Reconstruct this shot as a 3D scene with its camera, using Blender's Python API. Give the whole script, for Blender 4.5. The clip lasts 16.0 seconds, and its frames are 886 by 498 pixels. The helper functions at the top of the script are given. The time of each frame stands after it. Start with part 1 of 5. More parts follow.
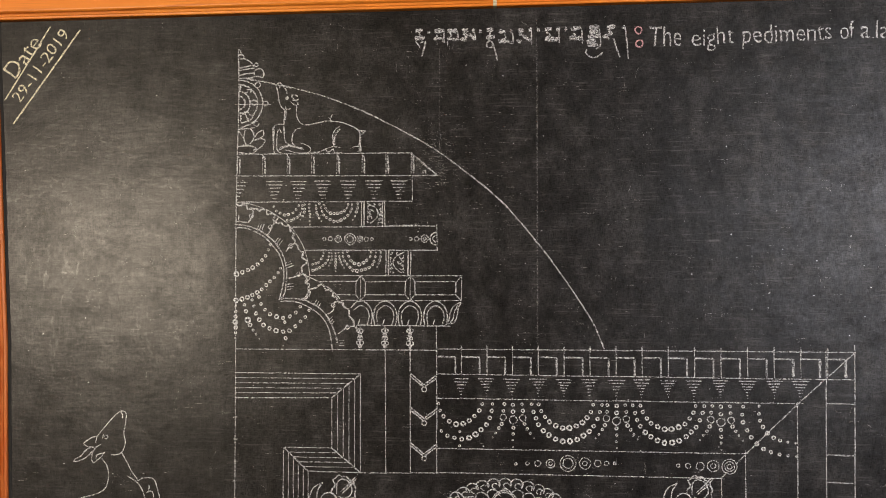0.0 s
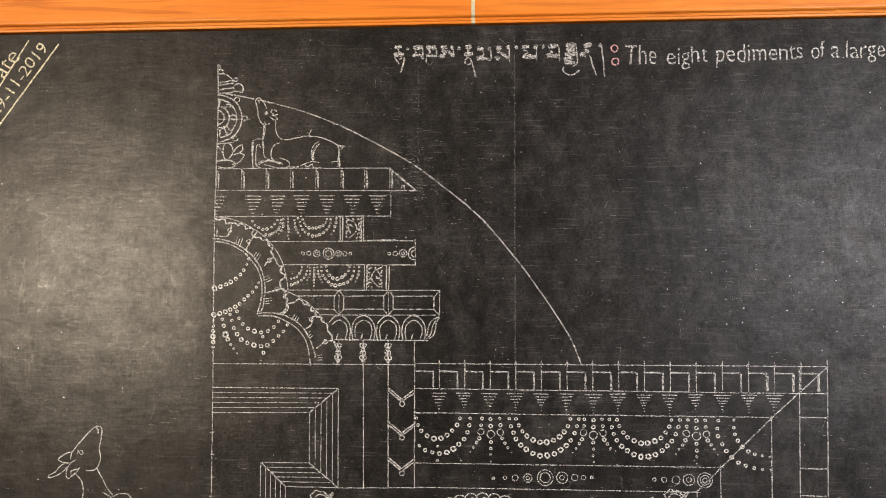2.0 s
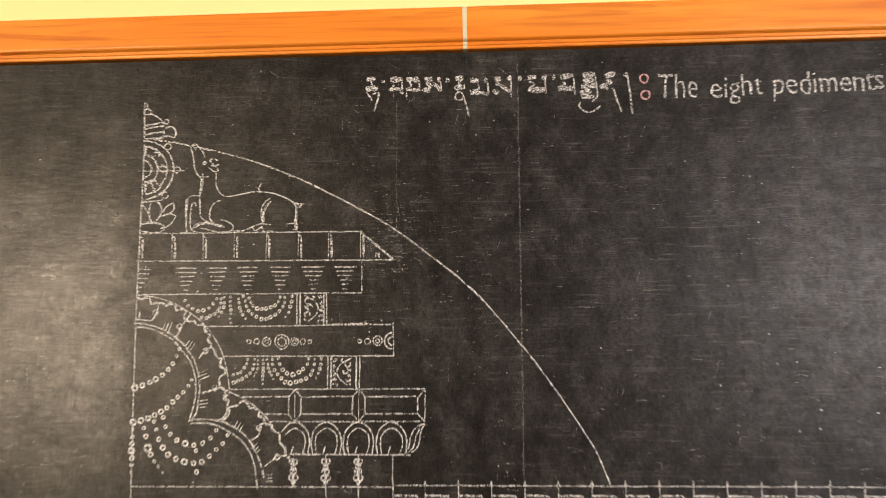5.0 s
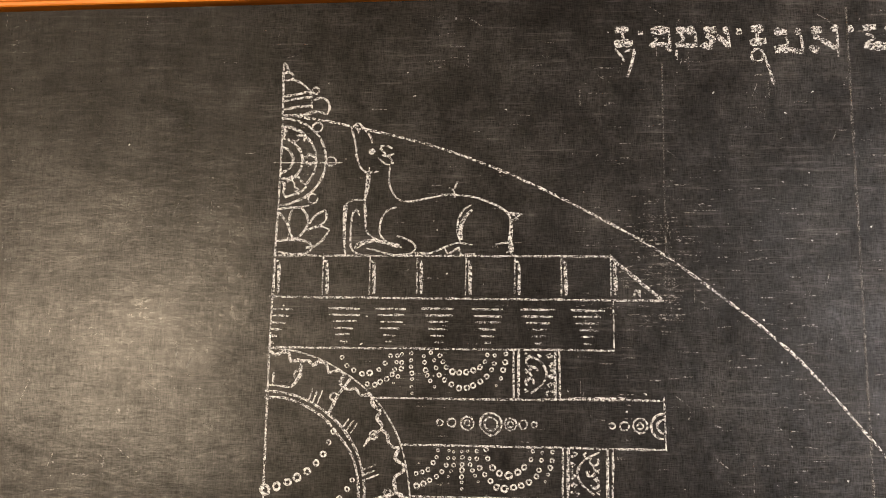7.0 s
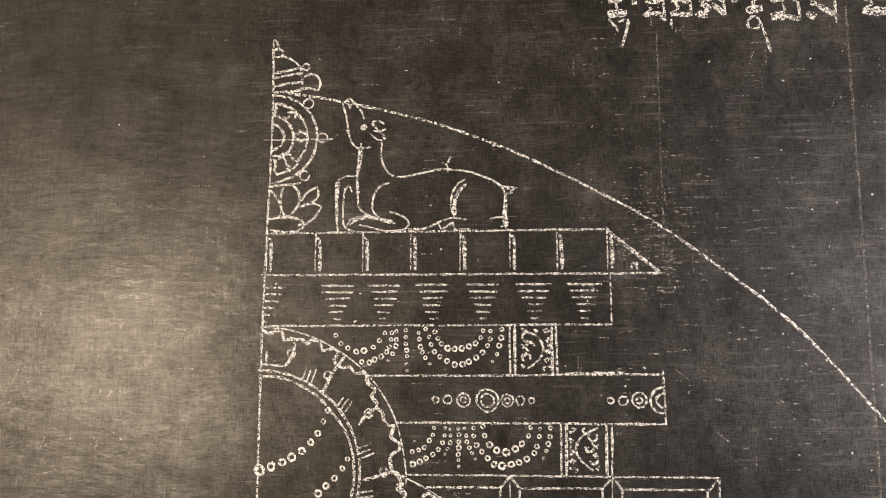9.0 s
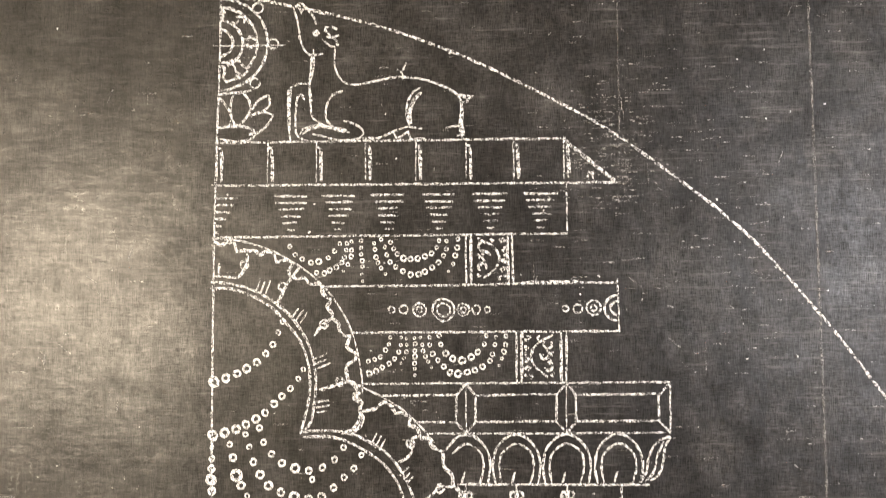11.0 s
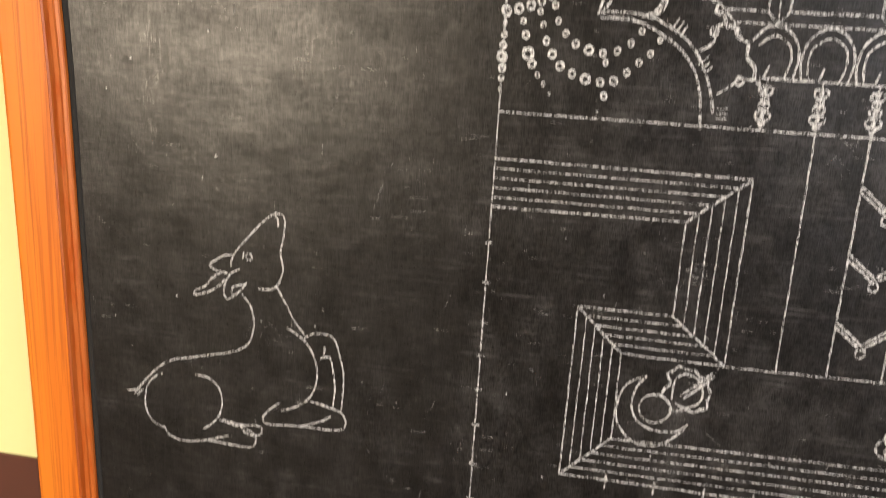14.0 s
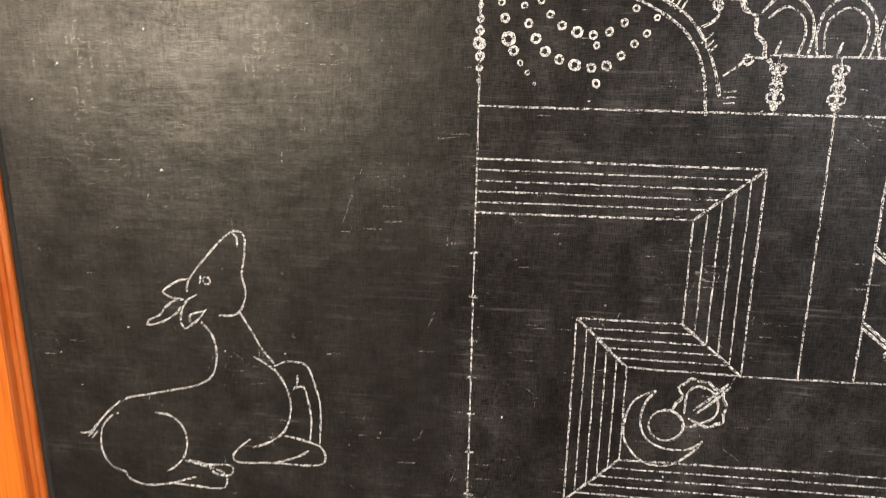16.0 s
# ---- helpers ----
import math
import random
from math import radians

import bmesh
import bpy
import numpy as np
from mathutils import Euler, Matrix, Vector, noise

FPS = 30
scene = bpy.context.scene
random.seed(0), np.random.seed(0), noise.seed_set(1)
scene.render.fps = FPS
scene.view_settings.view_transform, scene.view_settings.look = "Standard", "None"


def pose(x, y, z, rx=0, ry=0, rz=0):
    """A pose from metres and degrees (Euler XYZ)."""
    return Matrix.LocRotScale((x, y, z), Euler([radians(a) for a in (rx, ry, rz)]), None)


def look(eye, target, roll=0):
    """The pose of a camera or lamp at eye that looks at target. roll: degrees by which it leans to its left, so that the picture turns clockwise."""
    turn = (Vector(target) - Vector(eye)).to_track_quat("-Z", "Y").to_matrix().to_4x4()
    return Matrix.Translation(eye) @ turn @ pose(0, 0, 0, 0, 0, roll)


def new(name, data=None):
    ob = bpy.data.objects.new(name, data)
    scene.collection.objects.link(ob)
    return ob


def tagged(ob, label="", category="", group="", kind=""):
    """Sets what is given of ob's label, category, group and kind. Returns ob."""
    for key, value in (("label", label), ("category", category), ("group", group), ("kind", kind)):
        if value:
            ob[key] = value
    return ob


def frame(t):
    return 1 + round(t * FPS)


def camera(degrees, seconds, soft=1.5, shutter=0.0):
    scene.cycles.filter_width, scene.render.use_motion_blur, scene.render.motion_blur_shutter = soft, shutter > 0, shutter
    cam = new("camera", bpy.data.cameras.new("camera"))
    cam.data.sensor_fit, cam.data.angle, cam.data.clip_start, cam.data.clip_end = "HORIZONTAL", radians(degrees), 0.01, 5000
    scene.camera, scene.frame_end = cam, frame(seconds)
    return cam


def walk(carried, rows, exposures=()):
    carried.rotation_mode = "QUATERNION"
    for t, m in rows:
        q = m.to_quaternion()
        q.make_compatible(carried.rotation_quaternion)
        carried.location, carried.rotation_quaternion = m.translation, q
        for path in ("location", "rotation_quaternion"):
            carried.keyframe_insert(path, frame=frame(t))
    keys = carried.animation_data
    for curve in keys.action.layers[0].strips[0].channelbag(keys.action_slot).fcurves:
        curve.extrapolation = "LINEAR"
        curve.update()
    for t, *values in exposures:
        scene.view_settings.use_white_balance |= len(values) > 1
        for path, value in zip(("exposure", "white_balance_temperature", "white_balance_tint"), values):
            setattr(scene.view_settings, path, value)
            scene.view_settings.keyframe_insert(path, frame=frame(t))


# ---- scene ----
cam = camera(57.6, 16.0, soft=0.9, shutter=0.5)
PATH = [
    (0, (0.511, -1.599, 1.437), (0.393, 0.397, 1.467), 0.0),
    (0.5, (0.508, -1.599, 1.433), (0.389, 0.397, 1.48), 0.5),
    (1, (0.503, -1.599, 1.435), (0.394, 0.398, 1.492), 0.6),
    (1.5, (0.514, -1.601, 1.438), (0.42, 0.396, 1.497), 0.4),
    (2, (0.521, -1.607, 1.439), (0.445, 0.39, 1.503), 0.1),
    (2.5, (0.529, -1.612, 1.438), (0.463, 0.386, 1.506), -0.0),
    (3, (0.536, -1.612, 1.436), (0.474, 0.386, 1.502), -0.1),
    (3.2, (0.534, -1.611, 1.439), (0.481, 0.388, 1.496), -0.1),
    (5.3, (0.531, -1.115, 1.52), (0.437, 0.873, 1.72), -0.5),
    (5.5, (0.483, -1.015, 1.532), (0.364, 0.973, 1.708), -0.6),
    (6, (0.319, -0.87, 1.55), (0.222, 1.117, 1.76), -0.6),
    (6.5, (0.248, -0.84, 1.553), (0.128, 1.141, 1.803), 0.2),
    (7, (0.238, -0.837, 1.549), (0.099, 1.14, 1.812), 0.7),
    (7.5, (0.239, -0.839, 1.55), (0.087, 1.138, 1.814), 0.3),
    (8, (0.239, -0.833, 1.552), (0.08, 1.144, 1.81), -0.1),
    (8.2, (0.242, -0.83, 1.547), (0.071, 1.144, 1.817), 0.1),
    (10.5, (0.253, -0.811, 1.5), (0.177, 1.179, 1.693), -0.5),
    (11, (0.25, -0.809, 1.491), (0.201, 1.187, 1.617), -0.5),
    (11.5, (0.236, -0.804, 1.47), (0.204, 1.195, 1.53), -0.5),
    (12, (0.223, -0.798, 1.45), (0.185, 1.202, 1.443), -0.3),
    (12.5, (0.176, -0.801, 1.434), (0.065, 1.194, 1.366), 0.2),
    (13, (0.113, -0.817, 1.413), (-0.114, 1.167, 1.297), 1.2),
    (13.3, (0.098, -0.823, 1.392), (-0.188, 1.149, 1.215), 2.0),
    (13.5, (0.089, -0.822, 1.39), (-0.204, 1.139, 1.128), 2.4),
    (13.8, (0.072, -0.818, 1.358), (-0.218, 1.11, 0.909), 3.4),
    (14, (0.079, -0.82, 1.329), (-0.223, 1.09, 0.822), 3.4),
    (14.5, (0.081, -0.81, 1.311), (-0.2, 1.074, 0.704), 2.5),
    (15, (0.074, -0.788, 1.313), (-0.172, 1.102, 0.705), 1.7),
    (15.5, (0.054, -0.768, 1.322), (-0.186, 1.133, 0.748), 1.5),
    (16, (0.06, -0.726, 1.335), (-0.182, 1.181, 0.784), 0.9),
]
EXPOSURES = [(0.0, -0.33, 6150, 10), (1.0, -0.17, 6200, 10), (1.5, -0.11, 6300, 10), (2.5, -0.02, 6400, 10), (5.5, 0.0, 6900, 12), (6.0, 0.25, 6900, 12), (6.5, 0.12, 6900, 12), (8.2, 0.03, 6900, 12),
             (10.3, 0.87, 6450, 10), (12.5, 0.9, 6400, 8), (13.0, 0.4, 6500, 10), (13.5, 0.02, 6450, 10), (14.5, 0.31, 6300, 10), (16.0, 0.28, 6350, 10)]
walk(cam, [(t, look(eye, target, roll)) for t, eye, target, roll in PATH], EXPOSURES)

# ---- world, lamps ----
world = bpy.data.worlds.new("sky")
scene.world = world
world.use_nodes = True
wn = world.node_tree.nodes
sky = wn.new("ShaderNodeTexSky")
sky.sky_type, sky.sun_disc = "NISHITA", False
sky.sun_elevation, sky.sun_rotation = radians(40), radians(150)
wn["Background"].inputs["Strength"].default_value = 0.1
world.node_tree.links.new(sky.outputs[0], wn["Background"].inputs["Color"])

ROOM_X0, ROOM_X1, ROOM_Y0, ROOM_Y1, ROOM_H = -4.2, 5.6, -6.4, 0.02, 3.1
# windows of the rear wall: centre x, width, sill, head
REAR_WINDOWS = [(-3.15, 1.2, 1.0, 2.0), (4.5, 1.6, 1.0, 2.5)]
# unseen openings added in the side wall for fill light: centre y, width, sill, head
SIDE_FILL_OPENINGS = [(-2.4, 1.5, 0.95, 2.35), (-4.6, 1.3, 0.95, 2.35)]


def window_or_fill_light(name, m, w, h, power, colour):
    data = bpy.data.lights.new(name, "AREA")
    data.shape, data.size, data.size_y = "RECTANGLE", w, h
    data.energy, data.color = power, colour
    lamp = new(name, data)
    lamp.matrix_world = m
    return lamp


REAR_POWER = (285, 305)
REAR_COLOUR = ((1.0, 0.82, 0.60), (0.97, 0.94, 0.97))
for (cx, w, s, h), p, c in zip(REAR_WINDOWS, REAR_POWER, REAR_COLOUR):
    window_or_fill_light("window_or_fill_light", look((cx, ROOM_Y0 - 0.05, (s + h) / 2), (cx, 0, (s + h) / 2)), w, h - s, p, c)
# weak fill lamps in the added side openings brighten frame and wall
for cy, w, s, h in SIDE_FILL_OPENINGS:
    window_or_fill_light("window_or_fill_light", look((ROOM_X1 + 0.05, cy, (s + h) / 2), (0, cy, (s + h) / 2)), w, h - s, 40, (1.0, 0.95, 0.92))

# ---- materials ----


def nodes_of(name):
    mat = bpy.data.materials.new(name)
    mat.use_nodes = True
    nt = mat.node_tree
    return mat, nt, nt.nodes["Principled BSDF"]


def add_noise(nt, scale, detail=3.0, rough=0.55, stretch=(1, 1, 1), shift=0.0):
    geo = nt.nodes.new("ShaderNodeNewGeometry")
    mp = nt.nodes.new("ShaderNodeMapping")
    mp.inputs["Scale"].default_value = stretch
    mp.inputs["Location"].default_value = (shift, shift * 0.7, shift * 1.3)
    nz = nt.nodes.new("ShaderNodeTexNoise")
    nz.inputs["Scale"].default_value = scale
    nz.inputs["Detail"].default_value = detail
    nz.inputs["Roughness"].default_value = rough
    nt.links.new(geo.outputs["Position"], mp.inputs["Vector"])
    nt.links.new(mp.outputs[0], nz.inputs["Vector"])
    return nz.outputs["Fac"]


def ramp(nt, fac, stops):
    r = nt.nodes.new("ShaderNodeValToRGB")
    while len(r.color_ramp.elements) < len(stops):
        r.color_ramp.elements.new(0.5)
    for e, (p, c) in zip(r.color_ramp.elements, stops):
        e.position = p
        e.color = (c, c, c, 1) if not isinstance(c, tuple) else (*c, 1)
    nt.links.new(fac, r.inputs[0])
    return r.outputs[0]


def calc(nt, op, a, b=0.0, c=0.0, clamp=False):
    n = nt.nodes.new("ShaderNodeMath")
    n.operation, n.use_clamp = op, clamp
    for i, v in enumerate((a, b, c)):
        if isinstance(v, (int, float)):
            n.inputs[i].default_value = v
        else:
            nt.links.new(v, n.inputs[i])
    return n.outputs[0]


def mix_colour(nt, fac, a, b):
    n = nt.nodes.new("ShaderNodeMix")
    n.data_type = "RGBA"
    for sock, v in ((n.inputs["Factor"], fac), (n.inputs["A"], a), (n.inputs["B"], b)):
        if isinstance(v, tuple):
            sock.default_value = (*v, 1)
        elif isinstance(v, (int, float)):
            sock.default_value = v
        else:
            nt.links.new(v, sock)
    return n.outputs["Result"]


def bump(nt, bsdf, height, strength, distance):
    b = nt.nodes.new("ShaderNodeBump")
    b.inputs["Strength"].default_value = strength
    b.inputs["Distance"].default_value = distance
    nt.links.new(height, b.inputs["Height"])
    nt.links.new(b.outputs[0], bsdf.inputs["Normal"])


def board_material():
    mat, nt, bsdf = nodes_of("blackboard_paint")
    # woven grain of the wiped board: fine strokes across and upright
    across = add_noise(nt, 1.0, 4, 0.6, (120, 120, 1000))
    upright = add_noise(nt, 1.0, 4, 0.6, (1000, 110, 110), 3.0)
    streak = add_noise(nt, 1.0, 4, 0.65, (14, 14, 300), 5.0)
    wipe = add_noise(nt, 1.0, 4, 0.6, (26, 26, 3.5), 9.0)
    cloud = add_noise(nt, 5.0, 7, 0.68, (1.25, 1, 1), 2.0)
    patch = add_noise(nt, 22, 4, 0.6, (1.4, 1, 1), 7.0)
    mottle = add_noise(nt, 75, 6, 0.72, (1, 1, 1), 11.0)
    weave = calc(nt, "ADD", calc(nt, "MULTIPLY", across, 0.46), calc(nt, "MULTIPLY", upright, 0.39))
    weave = calc(nt, "ADD", weave, calc(nt, "MULTIPLY", mottle, 0.15))
    # dust left by the eraser
    dust = calc(nt, "MULTIPLY", ramp(nt, cloud, ((0.36, 0.05), (0.76, 1.0))), ramp(nt, patch, ((0.36, 0.1), (0.76, 1.0))))
    dust = calc(nt, "ADD", calc(nt, "MULTIPLY", dust, 0.78), calc(nt, "MULTIPLY", ramp(nt, wipe, ((0.56, 0.0), (0.85, 1.0))), 0.2))
    dust = calc(nt, "MULTIPLY", dust, ramp(nt, weave, ((0.40, 0.15), (0.60, 1.0))))
    grain = ramp(nt, streak, ((0.55, 0.0), (0.78, 1.0)))
    dust = calc(nt, "ADD", dust, calc(nt, "MULTIPLY", calc(nt, "MULTIPLY", grain, ramp(nt, patch, ((0.42, 0.1), (0.66, 1.0)))), 0.7), clamp=True)
    # arcs left by the cloth that wiped the strip beside the drawing
    geo = nt.nodes.new("ShaderNodeNewGeometry")
    sep = nt.nodes.new("ShaderNodeSeparateXYZ")
    nt.links.new(geo.outputs["Position"], sep.inputs[0])
    px = calc(nt, "ADD", sep.outputs[0], 0.16)
    pz = calc(nt, "SUBTRACT", sep.outputs[2], 1.30)
    far = calc(nt, "SQRT", calc(nt, "ADD", calc(nt, "MULTIPLY", px, px), calc(nt, "MULTIPLY", pz, pz)))
    polar = nt.nodes.new("ShaderNodeCombineXYZ")
    nt.links.new(calc(nt, "MULTIPLY", far, 150.0), polar.inputs[0])
    nt.links.new(calc(nt, "MULTIPLY", calc(nt, "ARCTAN2", pz, px), 6.0), polar.inputs[1])
    sweep = nt.nodes.new("ShaderNodeTexNoise")
    sweep.inputs["Scale"].default_value, sweep.inputs["Detail"].default_value = 1.0, 4.0
    nt.links.new(polar.outputs[0], sweep.inputs["Vector"])
    sweep = sweep.outputs["Fac"]
    blot = add_noise(nt, 11, 6, 0.66, (1, 1, 1.3), 17.0)
    # the strip that is never drawn on keeps its polish; the drawn side is dulled by chalk
    edge = calc(nt, "ADD", sep.outputs[0], calc(nt, "MULTIPLY", calc(nt, "SUBTRACT", patch, 0.5), 0.05))
    dull = nt.nodes.new("ShaderNodeMapRange")
    dull.interpolation_type = "SMOOTHSTEP"
    dull.inputs["From Min"].default_value, dull.inputs["From Max"].default_value = -0.048, -0.003
    nt.links.new(edge, dull.inputs["Value"])
    dust = calc(nt, "MULTIPLY", dust, calc(nt, "ADD", calc(nt, "MULTIPLY", dull.outputs[0], 0.4), 0.6))
    # even lighter tone added left of the axis, tuned for brightness
    dust = calc(nt, "ADD", dust, calc(nt, "MULTIPLY", calc(nt, "SUBTRACT", 1.0, dull.outputs[0]), 0.035))
    base = mix_colour(nt, ramp(nt, weave, ((0.35, 0.0), (0.68, 1.0))), (0.0042, 0.0035, 0.0031), (0.0105, 0.0088, 0.0078))
    nt.links.new(mix_colour(nt, calc(nt, "MULTIPLY", dust, 0.75), base, (0.165, 0.155, 0.150)), bsdf.inputs["Base Color"])
    gloss = calc(nt, "ADD", calc(nt, "MULTIPLY", dull.outputs[0], 0.06), 0.283)
    gloss = calc(nt, "ADD", gloss, calc(nt, "MULTIPLY", calc(nt, "SUBTRACT", weave, 0.5), -0.35))
    nt.links.new(calc(nt, "ADD", gloss, calc(nt, "MULTIPLY", dust, 0.2)), bsdf.inputs["Roughness"])
    # specular level lowered from x 0.08 to 0.48 to shape the sheen
    sheen_fade = nt.nodes.new("ShaderNodeMapRange")
    sheen_fade.inputs["From Min"].default_value, sheen_fade.inputs["From Max"].default_value = 0.08, 0.48
    nt.links.new(sep.outputs[0], sheen_fade.inputs["Value"])
    loss = calc(nt, "ADD", calc(nt, "MULTIPLY", dull.outputs[0], 0.10), calc(nt, "MULTIPLY", sheen_fade.outputs[0], 0.17))
    level = calc(nt, "SUBTRACT", 0.665, loss)
    even = calc(nt, "MULTIPLY", calc(nt, "SUBTRACT", 1.0, dull.outputs[0]), 0.45)
    catch = calc(nt, "ADD", calc(nt, "MULTIPLY", ramp(nt, weave, ((0.38, 0.28), (0.62, 1.0))), calc(nt, "SUBTRACT", 1.0, even)), calc(nt, "MULTIPLY", even, 0.66))
    # coarser threads of the wiped paint, seen in the sheen
    cross = calc(nt, "ADD", calc(nt, "MULTIPLY", add_noise(nt, 1.0, 3, 0.6, (34, 34, 330), 23.0), 0.5), calc(nt, "MULTIPLY", add_noise(nt, 1.0, 3, 0.6, (330, 34, 34), 27.0), 0.5))
    catch = calc(nt, "MULTIPLY", catch, ramp(nt, cross, ((0.40, 0.80), (0.60, 1.16))))
    swept = calc(nt, "MULTIPLY", ramp(nt, sweep, ((0.38, 0.9), (0.62, 1.06))), ramp(nt, blot, ((0.34, 0.66), (0.66, 1.18))))
    catch = calc(nt, "MULTIPLY", catch, swept)
    nt.links.new(calc(nt, "MULTIPLY", level, calc(nt, "MULTIPLY", catch, ramp(nt, mottle, ((0.36, 0.86), (0.62, 1.0))))), bsdf.inputs["Specular IOR Level"])
    # brush marks of the paint under the fine weave
    brush = add_noise(nt, 1.0, 3, 0.55, (28, 28, 80), 13.0)
    relief = calc(nt, "ADD", weave, calc(nt, "MULTIPLY", brush, 1.3))
    bump(nt, bsdf, relief, 0.3, 0.0008)
    # shallow hollows of the panel under the paint
    hollow = nt.nodes.new("ShaderNodeBump")
    hollow.inputs["Strength"].default_value, hollow.inputs["Distance"].default_value = 0.5, 0.0005
    nt.links.new(add_noise(nt, 42, 3, 0.6, (0.9, 1, 1.3), 21.0), hollow.inputs["Height"])
    fine_relief = bsdf.inputs["Normal"].links[0].from_node
    nt.links.new(hollow.outputs[0], fine_relief.inputs["Normal"])
    return mat


def chalk_material(name, colour, low, high):
    """Chalk caught on the grain of the board: crumbs with gaps between them."""
    mat, nt, bsdf = nodes_of(name)
    # crumbs of two to four millimetres along the ridges, finer grains between them
    coarse = add_noise(nt, 1.0, 2, 0.5, (620, 620, 540))
    fine = add_noise(nt, 1700, 2, 0.6, (1, 1, 1), 4.0)
    slow = add_noise(nt, 60, 2, 0.5, (1, 1, 1), 8.0)
    # the weave of the board catches more chalk along its ridges
    ridge = add_noise(nt, 1.0, 2, 0.6, (380, 380, 1000), 12.0)
    # broader ribs of the panel break an upright stroke into dots
    rib = add_noise(nt, 1.0, 1, 0.5, (250, 250, 310), 16.0)
    f = calc(nt, "ADD", calc(nt, "MULTIPLY", coarse, 0.34), calc(nt, "MULTIPLY", fine, 0.18))
    f = calc(nt, "ADD", f, calc(nt, "MULTIPLY", ridge, 0.2))
    f = calc(nt, "ADD", f, calc(nt, "MULTIPLY", rib, 0.24))
    f = calc(nt, "ADD", f, calc(nt, "MULTIPLY", slow, 0.04))
    nt.links.new(ramp(nt, f, ((low, 0.0), (high, 1.0))), bsdf.inputs["Alpha"])
    tone = mix_colour(nt, fine, tuple(0.8 * c for c in colour), colour)
    nt.links.new(tone, bsdf.inputs["Base Color"])
    bsdf.inputs["Roughness"].default_value = 0.95
    bsdf.inputs["Specular IOR Level"].default_value = 0.1
    return mat


def wood_material(name, along, light, mid, figure=0.8, drift=2.2):
    mat, nt, bsdf = nodes_of(name)
    s = {"x": (3.0, 40, 40), "z": (95, 95, drift)}[along]
    s2 = {"x": (5, 300, 300), "z": (300, 300, 5)}[along]
    s3 = {"x": (1.2, 14, 14), "z": (14, 14, 1.2)}[along]
    rings = add_noise(nt, 1.0, 3, 0.55, s)
    for n in nt.nodes:
        if n.type == "TEX_NOISE":
            n.inputs["Distortion"].default_value = 1.6
    pores = add_noise(nt, 1.0, 3, 0.6, s2, 3.0)
    broad = add_noise(nt, 1.0, 3, 0.5, s3, 6.0)
    col = mix_colour(nt, ramp(nt, broad, ((0.35, 0.0), (0.68, 1.0))), mid, light)
    col = mix_colour(nt, calc(nt, "MULTIPLY", ramp(nt, rings, ((0.48, 0.0), (0.66, 1.0))), figure), col, (0.46, 0.085, 0.006))
    col = mix_colour(nt, calc(nt, "MULTIPLY", ramp(nt, pores, ((0.55, 0.0), (0.8, 1.0))), 0.5), col, (0.30, 0.06, 0.006))
    nt.links.new(col, bsdf.inputs["Base Color"])
    nt.links.new(calc(nt, "ADD", calc(nt, "MULTIPLY", pores, 0.2), 0.3), bsdf.inputs["Roughness"])
    bsdf.inputs["Specular IOR Level"].default_value = 0.35
    bump(nt, bsdf, pores, 0.15, 0.0006)
    return mat


def plaster(name, a, b, scale=9.0, rough=0.8):
    mat, nt, bsdf = nodes_of(name)
    n1 = add_noise(nt, scale, 5, 0.6)
    n2 = add_noise(nt, 160, 3, 0.6, (1, 1, 1), 3.0)
    nt.links.new(mix_colour(nt, n1, a, b), bsdf.inputs["Base Color"])
    bsdf.inputs["Roughness"].default_value = rough
    bump(nt, bsdf, n2, 0.2, 0.001)
    return mat


BOARD = board_material()
CHALK = chalk_material("white_chalk", (0.84, 0.84, 0.845), 0.455, 0.56)
CHALK_HAND = chalk_material("soft_white_chalk", (0.83, 0.83, 0.83), 0.44, 0.55)
CHALK_PEARL = chalk_material("pressed_white_chalk", (0.90, 0.90, 0.89), 0.41, 0.53)
CHALK_DRY = chalk_material("dry_white_chalk", (0.93, 0.93, 0.93), 0.488, 0.53)
CHALK_FAINT = chalk_material("faint_chalk", (0.34, 0.33, 0.32), 0.47, 0.60)
CHALK_GHOST = chalk_material("ghost_chalk", (0.30, 0.29, 0.28), 0.45, 0.64)
CHALK_PINK = chalk_material("pink_chalk", (0.80, 0.46, 0.48), 0.42, 0.52)
CHALK_CREAM = chalk_material("cream_chalk", (0.90, 0.84, 0.62), 0.42, 0.52)
RAIL = wood_material("varnished_pine_rail", "x", (0.92, 0.33, 0.040), (0.84, 0.235, 0.020), 0.5)
STILE = wood_material("varnished_pine_stile", "z", (0.84, 0.25, 0.02), (0.72, 0.17, 0.012), 0.65)
STILE_LIP = wood_material("figured_pine_lip", "z", (0.66, 0.19, 0.03), (0.40, 0.075, 0.012), 1.0, 9.0)
FILLER = plaster("pale_filler", (0.80, 0.74, 0.52), (0.55, 0.50, 0.36), 90, 0.7)
BACKING_AND_GAP = plaster("dark_backing_and_gap_shade", (0.012, 0.011, 0.010), (0.02, 0.019, 0.018), 40, 0.9)
ROOM_PAINT = plaster("pale_wall_paint", (0.30, 0.28, 0.26), (0.36, 0.34, 0.315), 6)
WALL_PAINT = plaster("cream_yellow_wall_paint", (0.86, 0.82, 0.36), (0.90, 0.86, 0.42), 6)
DADO_PAINT = plaster("dark_brown_dado_paint", (0.085, 0.026, 0.014), (0.12, 0.036, 0.02), 8, 0.5)
CEILING_PAINT = plaster("white_ceiling_paint", (0.74, 0.73, 0.71), (0.78, 0.77, 0.75), 5)
FLOOR_PAINT = plaster("grey_cement", (0.055, 0.048, 0.042), (0.085, 0.075, 0.066), 7, 0.7)

